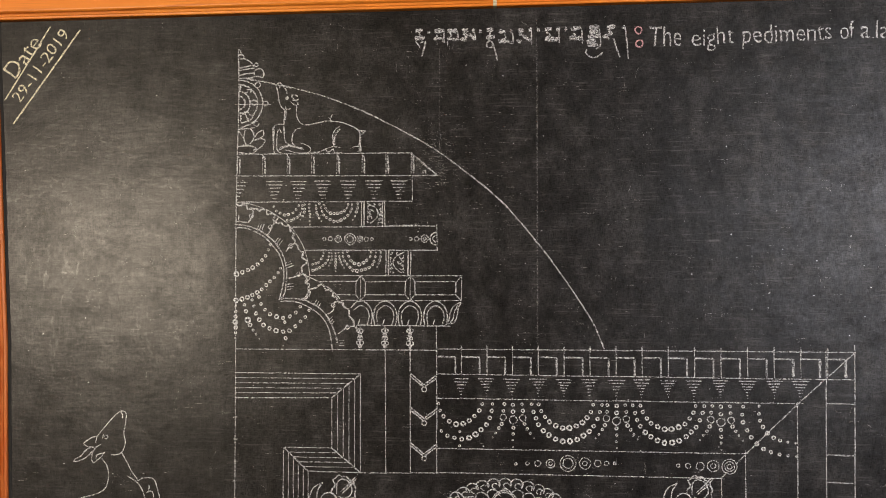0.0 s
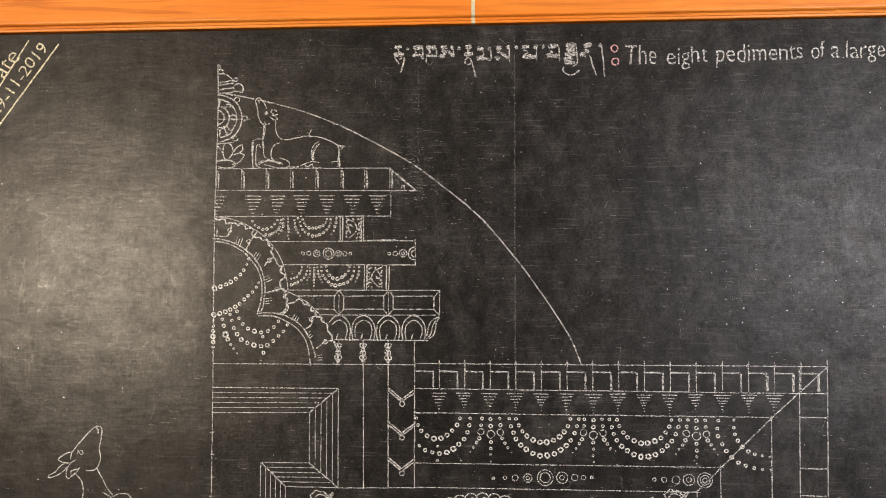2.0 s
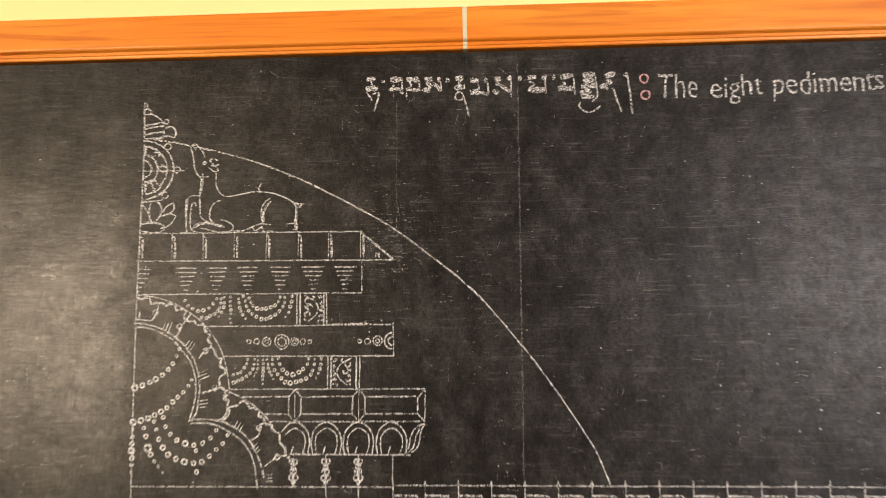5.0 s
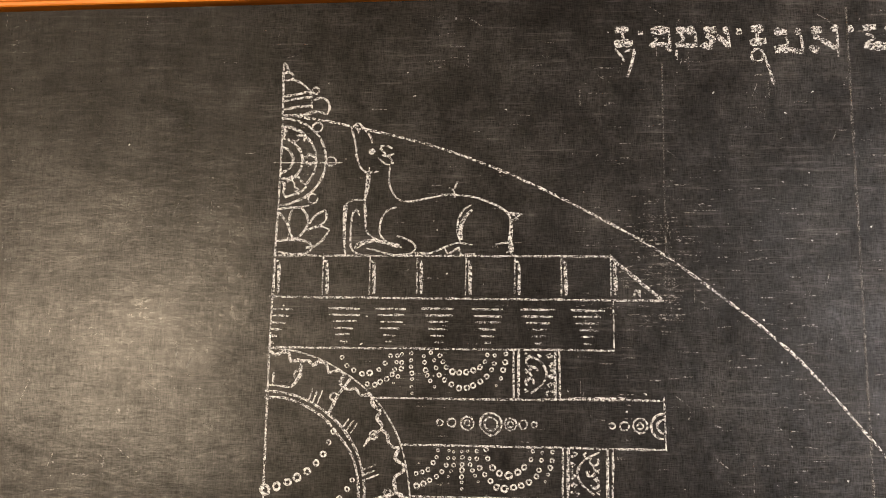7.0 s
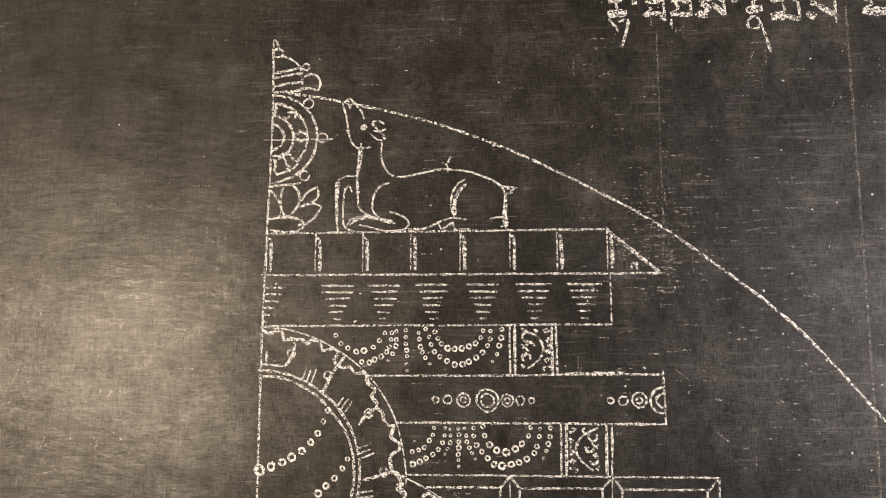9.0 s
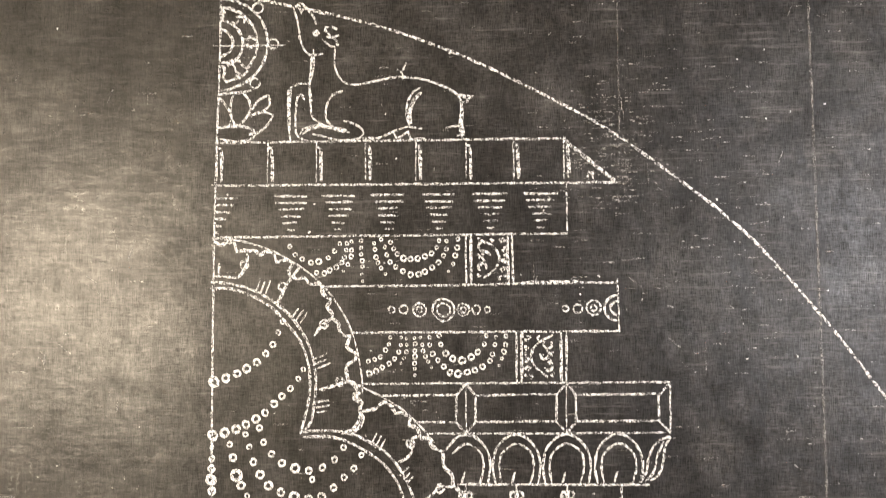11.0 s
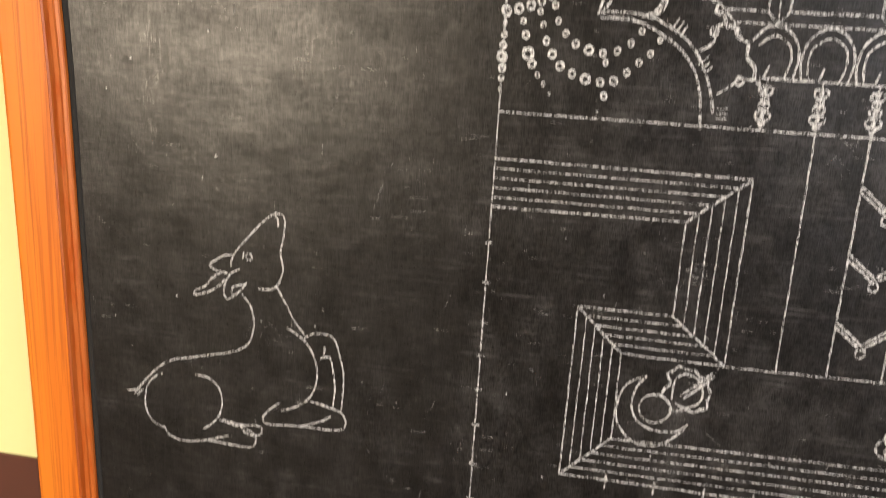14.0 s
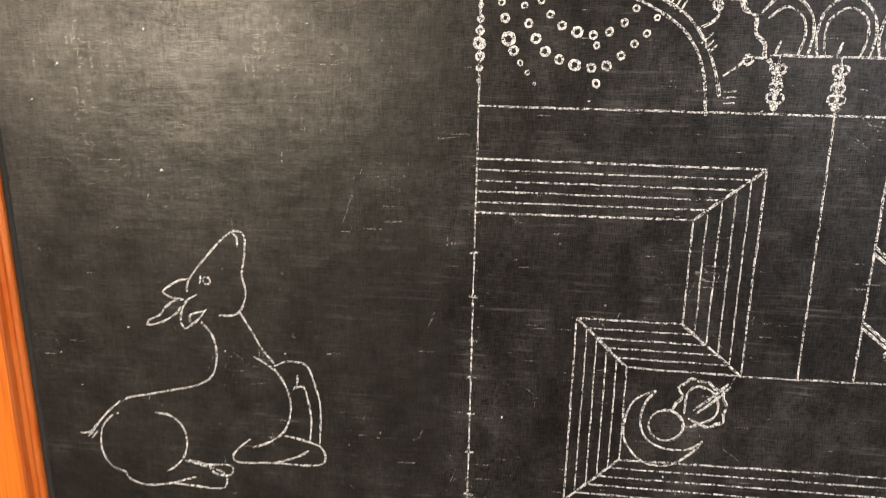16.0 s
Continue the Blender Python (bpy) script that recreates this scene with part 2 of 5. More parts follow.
# ---- mesh helpers ----


def part(name, bm, material, parent=None, label="", smooth=False):
    """One mesh object from bm, whose vertices are in world metres; under parent when given."""
    me = bpy.data.meshes.new(name)
    if parent is not None:
        base = parent
        shift = Vector((0, 0, 0))
        while base is not None:
            shift += base.location
            base = base.parent
        bmesh.ops.translate(bm, verts=bm.verts, vec=-shift)
    bm.to_mesh(me)
    bm.free()
    if smooth:
        me.polygons.foreach_set("use_smooth", [True] * len(me.polygons))
    me.materials.append(material)
    ob = new(name, me)
    if parent is not None:
        ob.parent = parent
    return tagged(ob, label)


def thing(name, place, label, category, group="", kind=""):
    ob = new(name)
    ob.location = place
    ob.empty_display_size = 0.05
    return tagged(ob, label, category, group, kind)


def box(bm, x0, x1, y0, y1, z0, z1):
    m = Matrix.LocRotScale(((x0 + x1) / 2, (y0 + y1) / 2, (z0 + z1) / 2), None, (x1 - x0, y1 - y0, z1 - z0))
    bmesh.ops.create_cube(bm, size=1, matrix=m)


# the drawing is set out on squares of 5 cm; column 0 is its upright axis, row 0 its base line
UNIT, BASE_Z = 0.05, 1.26
hand = random.Random(7)


def at(c, r, lift=0.0):
    return Vector((c * UNIT, -lift, BASE_Z + r * UNIT))


def smooth_path(pts, step):
    """Points of a Catmull-Rom curve through pts, about step apart (in squares)."""
    p = [np.array(q, float) for q in pts]
    if len(p) == 2:
        n = max(2, int(np.linalg.norm(p[1] - p[0]) / step) + 1)
        return [p[0] + (p[1] - p[0]) * i / n for i in range(n + 1)]
    closed = np.linalg.norm(p[0] - p[-1]) < 1e-6
    ext = [p[-2]] + p + [p[1]] if closed else [2 * p[0] - p[1]] + p + [2 * p[-1] - p[-2]]
    out = []
    for a, b, c, d in zip(ext, ext[1:], ext[2:], ext[3:]):
        n = max(1, int(np.linalg.norm(c - b) / step))
        for i in range(n):
            t = i / n
            out.append(0.5 * (2 * b + (c - a) * t + (2 * a - 5 * b + 4 * c - d) * t * t + (3 * b - a - 3 * c + d) * t ** 3))
    out.append(p[-1])
    return out


def stroke(bm, pts, width=0.05, step=0.07, wobble=0.006, straight=False):
    """A chalk stroke: a low ridge with an uneven width along pts (squares)."""
    if straight:
        path = []
        for a, b in zip(pts, pts[1:]):
            path += smooth_path([a, b], step)[:-1]
        path.append(np.array(pts[-1], float))
    else:
        path = smooth_path(pts, step)
    lift = hand.uniform(0.0003, 0.0007)
    seed = hand.uniform(0, 100)
    rows = []
    for i, q in enumerate(path):
        a, b = path[max(0, i - 1)], path[min(len(path) - 1, i + 1)]
        t = b - a
        n = np.array((-t[1], t[0])) / (np.linalg.norm(t) + 1e-9)
        k = noise.noise((seed, i * 0.55, 0.0))
        w = width * 0.48 * (1.0 + 0.35 * k + hand.uniform(-0.22, 0.22))
        if i in (0, len(path) - 1):
            w *= 0.7
        q = q + n * wobble * noise.noise((seed, i * 0.2, 5.0))
        rows.append([bm.verts.new(at(*(q + n * w), 0.0001)), bm.verts.new(at(*q, lift)), bm.verts.new(at(*(q - n * w), 0.0001))])
    for u, v in zip(rows, rows[1:]):
        for k in (0, 1):
            bm.faces.new((u[k], v[k], v[k + 1], u[k + 1]))


def rule(bm, a, b, width=0.045):
    """A line drawn along a ruler."""
    stroke(bm, [a, b], width, 0.09, 0.012)


def ring(bm, c, r, radius, width=0.035, squash=1.0, start=None, sweep=360):
    n = max(8, min(16, int(radius * 60)))
    rough = 0.06 if radius < 0.25 or radius >= 1.0 and sweep == 360 else 0.012
    s = hand.uniform(0, 360) if start is None else start
    pts = []
    for i in range(n + 1):
        a = radians(s + sweep * i / n)
        k = 1 + hand.uniform(-rough, rough)
        pts.append((c + radius * k * math.cos(a), r + radius * k * squash * math.sin(a)))
    if sweep == 360:
        pts[-1] = pts[0]
    stroke(bm, pts, width, max(0.03, radius * 0.4), 0.004)


# pearls share a few hand-drawn rings
PEARLS = []
for k in range(5):
    bm = bmesh.new()
    ring(bm, 0, 0, 0.86, 0.66, hand.uniform(0.86, 1.12))
    bmesh.ops.translate(bm, verts=bm.verts, vec=-at(0, 0))
    me = bpy.data.meshes.new("pearl")
    bm.to_mesh(me)
    bm.free()
    me.materials.append(CHALK_PEARL)
    PEARLS.append(me)


def string_of_pearls(parent, pts, gap=0.2, radii=(0.06, 0.08, 0.06), label=""):
    """Pearls along a hanging curve; radii at its start, middle and end."""
    path = smooth_path(pts, 0.02)
    length = [0.0]
    for a, b in zip(path, path[1:]):
        length.append(length[-1] + float(np.linalg.norm(b - a)))
    n = max(2, int(round(length[-1] / gap)) + 1)
    sub = new("pearl_string")
    sub.parent = parent
    tagged(sub, label)
    for i in range(n):
        f = i / (n - 1)
        q = path[int(np.argmin([abs(v - f * length[-1]) for v in length]))]
        rad = 0.92 * np.interp(f, (0, 0.5, 1), radii) * hand.uniform(0.9, 1.1)
        ob = new("pearl", hand.choice(PEARLS))
        ob.parent = sub
        ob.location = at(q[0] + hand.uniform(-0.012, 0.012), q[1] + hand.uniform(-0.012, 0.012)) - parent.location
        ob.rotation_euler = (0, hand.uniform(0, 6.28), 0)
        ob.scale = (rad, 1, rad * hand.uniform(0.9, 1.1))
    return sub


# ---- the room ----


def wall_with_openings(name, axis, fixed0, fixed1, a0, a1, z0, z1, openings, material):
    """A wall slab; openings are (centre, width, sill, head) along it."""
    bm = bmesh.new()

    def slab(p0, p1, q0, q1):
        if p1 - p0 < 1e-6 or q1 - q0 < 1e-6:
            return
        if axis == "x":
            box(bm, p0, p1, fixed0, fixed1, q0, q1)
        else:
            box(bm, fixed0, fixed1, p0, p1, q0, q1)

    cur = a0
    for c, w, s, h in sorted(openings):
        slab(cur, c - w / 2, z0, z1)
        slab(c - w / 2, c + w / 2, z0, s)
        slab(c - w / 2, c + w / 2, h, z1)
        cur = c + w / 2
    slab(cur, a1, z0, z1)
    return tagged(part(name, bm, material), kind="structure")


DADO_TOP = 0.775
tagged(wall_with_openings("wall_north", "x", ROOM_Y1, ROOM_Y1 + 0.2, ROOM_X0 - 0.2, ROOM_X1 + 0.2, 0, ROOM_H, [], WALL_PAINT), "cream yellow painted wall behind the blackboard", "wall")
tagged(wall_with_openings("wall_south", "x", ROOM_Y0 - 0.2, ROOM_Y0, ROOM_X0 - 0.2, ROOM_X1 + 0.2, 0, ROOM_H, REAR_WINDOWS, ROOM_PAINT), "unseen pale painted wall with window or fill-light openings", "wall")
tagged(wall_with_openings("wall_west", "y", ROOM_X0 - 0.2, ROOM_X0, ROOM_Y0, ROOM_Y1, 0, ROOM_H, [], ROOM_PAINT), "plain pale painted wall", "wall")
tagged(wall_with_openings("wall_east", "y", ROOM_X1, ROOM_X1 + 0.2, ROOM_Y0, ROOM_Y1, 0, ROOM_H, SIDE_FILL_OPENINGS, ROOM_PAINT), "unseen pale painted wall with window or fill-light openings", "wall")
bm = bmesh.new()
box(bm, ROOM_X0, ROOM_X1, ROOM_Y1 - 0.004, ROOM_Y1, 0, DADO_TOP)
box(bm, ROOM_X0, ROOM_X1, ROOM_Y0, ROOM_Y0 + 0.004, 0, DADO_TOP)
box(bm, ROOM_X0, ROOM_X0 + 0.004, ROOM_Y0 + 0.004, ROOM_Y1 - 0.004, 0, DADO_TOP)
box(bm, ROOM_X1 - 0.004, ROOM_X1, ROOM_Y0 + 0.004, ROOM_Y1 - 0.004, 0, DADO_TOP)
tagged(part("dado", bm, DADO_PAINT), "dark brown painted dado along the foot of the wall", "dado", kind="structure")
bm = bmesh.new()
box(bm, ROOM_X0 - 0.2, ROOM_X1 + 0.2, ROOM_Y0 - 0.2, ROOM_Y1 + 0.2, -0.15, 0)
tagged(part("floor", bm, FLOOR_PAINT), "plain dark cement floor", "floor", kind="structure")
bm = bmesh.new()
box(bm, ROOM_X0 - 0.2, ROOM_X1 + 0.2, ROOM_Y0 - 0.2, ROOM_Y1 + 0.2, ROOM_H, ROOM_H + 0.15)
tagged(part("ceiling", bm, CEILING_PAINT), "plain white painted ceiling", "ceiling", kind="structure")

# ---- the blackboard ----
# inner edges of the frame; the whole board hangs a little out of level
IN_X0, IN_X1, IN_Z0, IN_Z1 = -0.483, 1.963, 0.600, 1.940


def lean(z):
    """How far the upright beside the wall bows outward at a height."""
    return 0.003 * (z - 1.1) + 0.03 * max(0.0, z - 1.28)


TILT = Matrix.Translation((0.2, 0, IN_Z1)) @ Matrix.Rotation(-0.0100, 4, "Y") @ Matrix.Translation((-0.2, 0, -IN_Z1))
chalkboard = thing("chalkboard", (0.74, 0.01, 0.53), "large black chalkboard in an orange varnished pine frame on the wall", "chalkboard")

# moulded section of the frame: distance outward from the lip, height towards the room
SECTION = [(0.0, -0.02), (0.0, 0.0045), (0.0012, 0.006), (0.0045, 0.0065), (0.0055, 0.0085), (0.0095, 0.010), (0.0115, 0.0155),
           (0.0135, 0.0175), (0.0160, 0.018), (0.0610, 0.018), (0.0645, 0.0168), (0.0665, 0.0140), (0.0672, 0.010), (0.0672, -0.02)]


def frame_bar(name, side, a, b, material, mitre_a=True, mitre_b=True, puff=0.0, label="", section=SECTION):
    """A bar of the frame between a and b along its side, mitred where asked."""
    bm = bmesh.new()
    n = 40
    rows = []
    for i in range(n + 1):
        f = i / n
        row = []
        for u, h in section:
            lo = a - u if mitre_a else a
            hi = b + u if mitre_b else b
            s = lo + (hi - lo) * f
            wear = 0.0005 * noise.noise((s * 9, u * 60, 3.0 if side in "TB" else 8.0))
            y = -(h + (puff if h > 0 else 0) + (wear if h > 0 else 0))
            if side == "T":
                p = (s, y, IN_Z1 + u)
            elif side == "B":
                p = (s, y, IN_Z0 - u)
            elif side == "L":
                p = (IN_X0 - u * 1.05 - lean(s), y, s)
            else:
                p = (IN_X1 + u, y, s)
            row.append(bm.verts.new(TILT @ Vector(p)))
        rows.append(row)
    k = len(section)
    for r0, r1 in zip(rows, rows[1:]):
        for j in range(k):
            bm.faces.new((r0[j], r0[(j + 1) % k], r1[(j + 1) % k], r1[j]))
    bm.faces.new(rows[0])
    bm.faces.new(rows[-1][::-1])
    bmesh.ops.recalc_face_normals(bm, faces=bm.faces)
    return part(name, bm, material, chalkboard, label)


JOINT = 0.520
frame_bar("top_rail", "T", IN_X0 - lean(IN_Z1), JOINT - 0.0035, RAIL, True, False, label="orange varnished pine rail with a moulded lip")
frame_bar("top_rail", "T", JOINT + 0.0035, IN_X1, RAIL, False, True, label="orange varnished pine rail with a moulded lip")
frame_bar("joint_filler", "T", JOINT - 0.0035, JOINT + 0.0035, FILLER, False, False, 0.0006, "pale filler in the joint of the rail")
frame_bar("bottom_rail", "B", IN_X0 - lean(IN_Z0), IN_X1, RAIL)
frame_bar("left_stile", "L", IN_Z0, IN_Z1, STILE, label="orange varnished pine upright with straight grain", section=[(0.0135, -0.02)] + SECTION[7:])
frame_bar("left_lip", "L", IN_Z0, IN_Z1, STILE_LIP, label="red-brown moulded lip with dark figured grain", section=SECTION[:7] + [(0.0133, 0.0172), (0.0133, -0.02)])
# black strip added as the shade of the gap beside the lip
frame_bar("gap_shade_strip", "L", IN_Z0 + 0.002, IN_Z1 - 0.002, BACKING_AND_GAP, False, False, label="dull black strip standing in for the shaded gap between board and frame",
          section=[(-0.0065, -0.008), (-0.0065, 0.0004), (-0.0052, 0.0012), (-0.0015, 0.0014), (-0.0004, 0.0009), (-0.0004, -0.008)])
frame_bar("right_stile", "R", IN_Z0, IN_Z1, STILE)

bm = bmesh.new()
box(bm, IN_X0 + 0.0015, IN_X1 - 0.0015, 0.0, 0.010, IN_Z0 + 0.004, IN_Z1 - 0.003)
edges = [e for e in bm.edges if all(v.co.y < 0.001 for v in e.verts)]
bmesh.ops.bevel(bm, geom=edges, offset=0.002, segments=2, affect="EDGES")
for k in range(1, 14):
    cut = IN_Z0 + (IN_Z1 - IN_Z0) * k / 14
    bmesh.ops.bisect_plane(bm, geom=bm.verts[:] + bm.edges[:] + bm.faces[:], plane_co=(0, 0, cut), plane_no=(0, 0, 1))
for v in bm.verts:
    if v.co.x < 0:
        v.co.x -= lean(v.co.z)
bmesh.ops.transform(bm, matrix=TILT, verts=bm.verts)
part("writing_panel", bm, BOARD, chalkboard, "wiped matt black writing surface with chalk dust")
bm = bmesh.new()
box(bm, IN_X0 - 0.03, IN_X1 + 0.03, 0.012, 0.0195, IN_Z0 - 0.03, IN_Z1 + 0.03)
bmesh.ops.transform(bm, matrix=TILT, verts=bm.verts)
part("backing_panel", bm, BACKING_AND_GAP, chalkboard)

# ---- the drawing: the stepped pediment ----
ON = (0.0, 0.0, BASE_Z)
pediment = thing("pediment_drawing", ON, "white chalk construction drawing of a stepped pediment on the blackboard", "chalk drawing")

bm = bmesh.new()
stroke(bm, [(0.03, 12.1), (0.05, 10.0), (0.0, 7.9), (-0.04, 5.9), (-0.05, 3.0), (-0.04, 0.0)], 0.045, 0.09, 0.008)
stroke(bm, [(-0.04, 0.0), (-0.05, -4.0), (-0.06, -12.0)], 0.035, 0.09, 0.008)
for r in (-2.75, -3.6, -4.5, -5.3, -6.1, -6.95, -7.9, -8.8):
    stroke(bm, [(-0.13, r), (0.05, r + hand.uniform(-0.03, 0.03))], 0.05)
part("axis_line", bm, CHALK, pediment)

bm = bmesh.new()
stroke(bm, [(0.04, 12.12), (0.10, 12.06), (0.14, 11.94), (0.04, 11.86)], 0.055)
stroke(bm, [(-0.00, 11.90), (0.22, 11.88), (0.24, 11.74), (0.04, 11.72)], 0.055)
stroke(bm, [(0.26, 11.74), (0.40, 11.68), (0.54, 11.58), (0.64, 11.46), (0.68, 11.28), (0.68, 11.08)], 0.055)
stroke(bm, [(0.04, 11.36), (0.32, 11.40), (0.60, 11.46)], 0.055)
stroke(bm, [(0.04, 11.24), (0.32, 11.30), (0.68, 11.34)], 0.055)
stroke(bm, [(0.06, 11.06), (0.38, 11.12), (0.68, 11.14)], 0.055)
stroke(bm, [(0.72, 11.26), (0.86, 11.32), (1.02, 11.26), (1.08, 11.10), (1.02, 10.96), (0.88, 11.00), (0.68, 11.00), (0.50, 10.94)], 0.055)
stroke(bm, [(0.04, 10.92), (0.38, 10.94), (0.68, 10.96)], 0.055)
ring(bm, 0.76, 11.48, 0.08, 0.05)
part("finial", bm, CHALK_HAND, pediment)

bm = bmesh.new()
ring(bm, 0.03, 9.94, 0.28, 0.055, 1.0, -90, 180)
ring(bm, 0.03, 9.92, 0.49, 0.06, 0.98, -70, 130)
ring(bm, 0.03, 9.92, 0.79, 0.055, 0.97, -45, 135)
ring(bm, 0.03, 9.91, 1.01, 0.055, 0.95, -90, 180)
# knobbed spokes between the hub and the rim
stroke(bm, [(0.10, 10.66), (0.13, 10.58), (0.09, 10.42), (0.22, 10.38), (0.37, 10.34), (0.43, 10.40), (0.39, 10.47), (0.51, 10.49), (0.57, 10.42), (0.53, 10.35)], 0.06)
stroke(bm, [(0.53, 10.50), (0.62, 10.42), (0.66, 10.34)], 0.06)
stroke(bm, [(0.51, 9.99), (0.62, 10.00), (0.66, 10.06), (0.72, 10.04), (0.80, 9.98)], 0.065)
stroke(bm, [(0.51, 9.90), (0.61, 9.89), (0.66, 9.82), (0.72, 9.86), (0.79, 9.90)], 0.065)
stroke(bm, [(0.07, 9.52), (0.16, 9.54), (0.22, 9.52), (0.30, 9.58), (0.38, 9.55), (0.44, 9.56), (0.52, 9.46), (0.61, 9.40)], 0.06)
stroke(bm, [(0.30, 9.50), (0.36, 9.42), (0.38, 9.34), (0.46, 9.29), (0.40, 9.25), (0.45, 9.20), (0.56, 9.28), (0.64, 9.36)], 0.06)
stroke(bm, [(0.08, 9.46), (0.14, 9.42), (0.15, 9.32), (0.11, 9.22), (0.18, 9.12), (0.30, 9.16), (0.44, 9.20)], 0.06)
stroke(bm, [(-0.15, 9.88), (1.4, 9.87)], 0.025)
for c, r in ((0.83, 10.66), (1.15, 9.9), (0.77, 9.09)):
    ring(bm, c, r, 0.11, 0.045)
part("half_wheel", bm, CHALK_HAND, pediment)

bm = bmesh.new()
stroke(bm, [(0.02, 8.84), (0.16, 8.88), (0.52, 8.90), (0.70, 8.94)], 0.05)
stroke(bm, [(0.04, 8.80), (0.20, 8.60), (0.30, 8.36), (0.24, 8.18)], 0.05)
stroke(bm, [(0.34, 8.88), (0.28, 8.66), (0.30, 8.36), (0.42, 8.16)], 0.05)
stroke(bm, [(0.52, 8.90), (0.66, 8.72), (0.68, 8.52), (0.54, 8.30), (0.36, 8.18)], 0.05)
stroke(bm, [(1.06, 8.84), (0.84, 8.72), (0.72, 8.54)], 0.05)
stroke(bm, [(1.06, 8.84), (1.08, 8.64), (0.90, 8.48), (0.66, 8.42)], 0.05)
stroke(bm, [(1.16, 8.42), (1.02, 8.20), (0.84, 8.06), (0.66, 8.02), (0.78, 8.06), (0.66, 8.16), (0.36, 8.20), (-0.00, 8.16)], 0.05)
stroke(bm, [(1.16, 8.42), (0.90, 8.50), (0.70, 8.40)], 0.05)
stroke(bm, [(0.06, 7.94), (0.36, 7.88), (0.66, 7.92), (0.82, 8.02)], 0.05)
part("lotus", bm, CHALK_HAND, pediment)

bm = bmesh.new()
stroke(bm, [(0.38, 10.9), (1.2, 10.76), (2.96, 10.34), (4.14, 9.95), (5.36, 9.44), (7.1, 8.53), (8.2, 7.86), (9.8, 6.64), (10.3, 6.22), (10.95, 5.59), (12.12, 4.2), (13.06, 2.93), (13.38, 2.46), (14.22, 1.12), (14.66, 0.1)], 0.056, 0.09)
part("quadrant_arc", bm, CHALK_DRY, pediment)

# top step: teeth over hatched drops
bm = bmesh.new()
rule(bm, (-0.05, 7.86), (7.1, 7.86))
rule(bm, (-0.1, 6.98), (8.12, 6.95))
rule(bm, (7.1, 6.97), (7.1, 5.9), 0.035)
for k, c in enumerate((0.0, 1.04, 2.04, 3.04, 4.06, 5.08, 6.04, 7.05)):
    rule(bm, (c + 0.01, 7.9), (c, 7.03), 0.03)
    rule(bm, (c + 0.09, 7.72), (c + 0.1, 7.05), 0.075)
    if c < 6.5:
        stroke(bm, [(c + 0.02, 7.74), (c + 0.1, 7.74)], 0.05)
stroke(bm, [(7.06, 7.84), (7.55, 7.42), (8.08, 6.97)], 0.075)
stroke(bm, [(7.53, 7.02), (7.55, 7.16), (7.63, 7.15), (7.64, 7.02)], 0.06)
part("tooth_band", bm, CHALK, pediment)


def drop(parent, c, r, half=0.3, rows=6, step=0.125, cut=False, waist=0.9):
    """A hatched drop: dashes that shorten downwards."""
    bm = bmesh.new()
    for i in range(rows):
        w = half * (1 - i / rows) ** waist * hand.uniform(0.88, 1.1) + 0.012
        j = hand.uniform(-0.02, 0.02)
        stroke(bm, [(c - (0 if cut else w) + j, r - i * step), (c + w * (1.4 if cut else 1) + j, r - i * step + hand.uniform(-0.015, 0.015))], 0.044 - 0.001 * i, 0.05)
    return part("hatched_drop", bm, CHALK, parent)


drop(pediment, -0.04, 6.72, 0.3, 6, 0.14, True)
for c in (1.52, 2.5, 3.5, 4.52, 5.56, 6.58):
    drop(pediment, c, 6.75, 0.34, 6, 0.138)

bm = bmesh.new()
rule(bm, (-0.1, 5.92), (7.1, 5.93))
rule(bm, (2.2, 4.9), (8.05, 4.94))
rule(bm, (6.2, 4.95), (7.3, 4.96), 0.07)
rule(bm, (2.75, 3.98), (8.12, 3.97))
rule(bm, (8.08, 5.02), (8.1, 3.95), 0.04)
part("step_line", bm, CHALK, pediment)


def scroll_panel(c0, c1, r0, r1, side):
    """A tall panel between double uprights; side: the way in which its stem bows."""
    bm = bmesh.new()
    for c, w in ((c0, 0.045), (c0 + 0.1, 0.06), (c1 - 0.1, 0.06), (c1, 0.045)):
        rule(bm, (c, r0 - 0.04), (c + hand.uniform(-0.02, 0.02), r1), w)
    cx, cy = (c0 + c1) / 2, (r0 + r1) / 2
    h = (r1 - r0) / 2
    stem = [(-0.24, 0.86), (0.06, 0.55), (0.2, 0.08), (0.12, -0.4), (-0.12, -0.8)]
    stroke(bm, [(cx + side * x, cy + h * y) for x, y in stem], 0.05)
    # curled leaves inside the bow, commas outside it
    for x, y, t in ((-0.13, 0.52, 40), (-0.06, 0.1, 10), (-0.14, -0.36, -20)):
        ring(bm, cx + side * x, cy + h * y, 0.085, 0.055, 1.1, t if side > 0 else 180 - t, 250)
    for x, y in ((-0.24, 0.2), (-0.2, -0.12), (-0.25, -0.62), (0.02, 0.84)):
        stroke(bm, [(cx + side * x, cy + h * y), (cx + side * (x + 0.06), cy + h * (y - 0.1)), (cx + side * (x + 0.02), cy + h * (y - 0.17))], 0.055)
    for x, y in ((0.24, 0.78), (0.29, 0.36), (0.27, -0.08), (0.25, -0.44), (0.2, -0.78)):
        stroke(bm, [(cx + side * (x + 0.05), cy + h * (y + 0.08)), (cx + side * (x - 0.03), cy + h * y), (cx + side * (x + 0.02), cy + h * (y - 0.1))], 0.055)
    for i in range(6):
        ring(bm, cx + side * 0.31, r0 + 0.14 + i * 0.14, 0.018, 0.035)
    return part("scroll_panel", bm, CHALK_HAND, pediment)


scroll_panel(5.06, 6.0, 4.95, 5.92, 1)
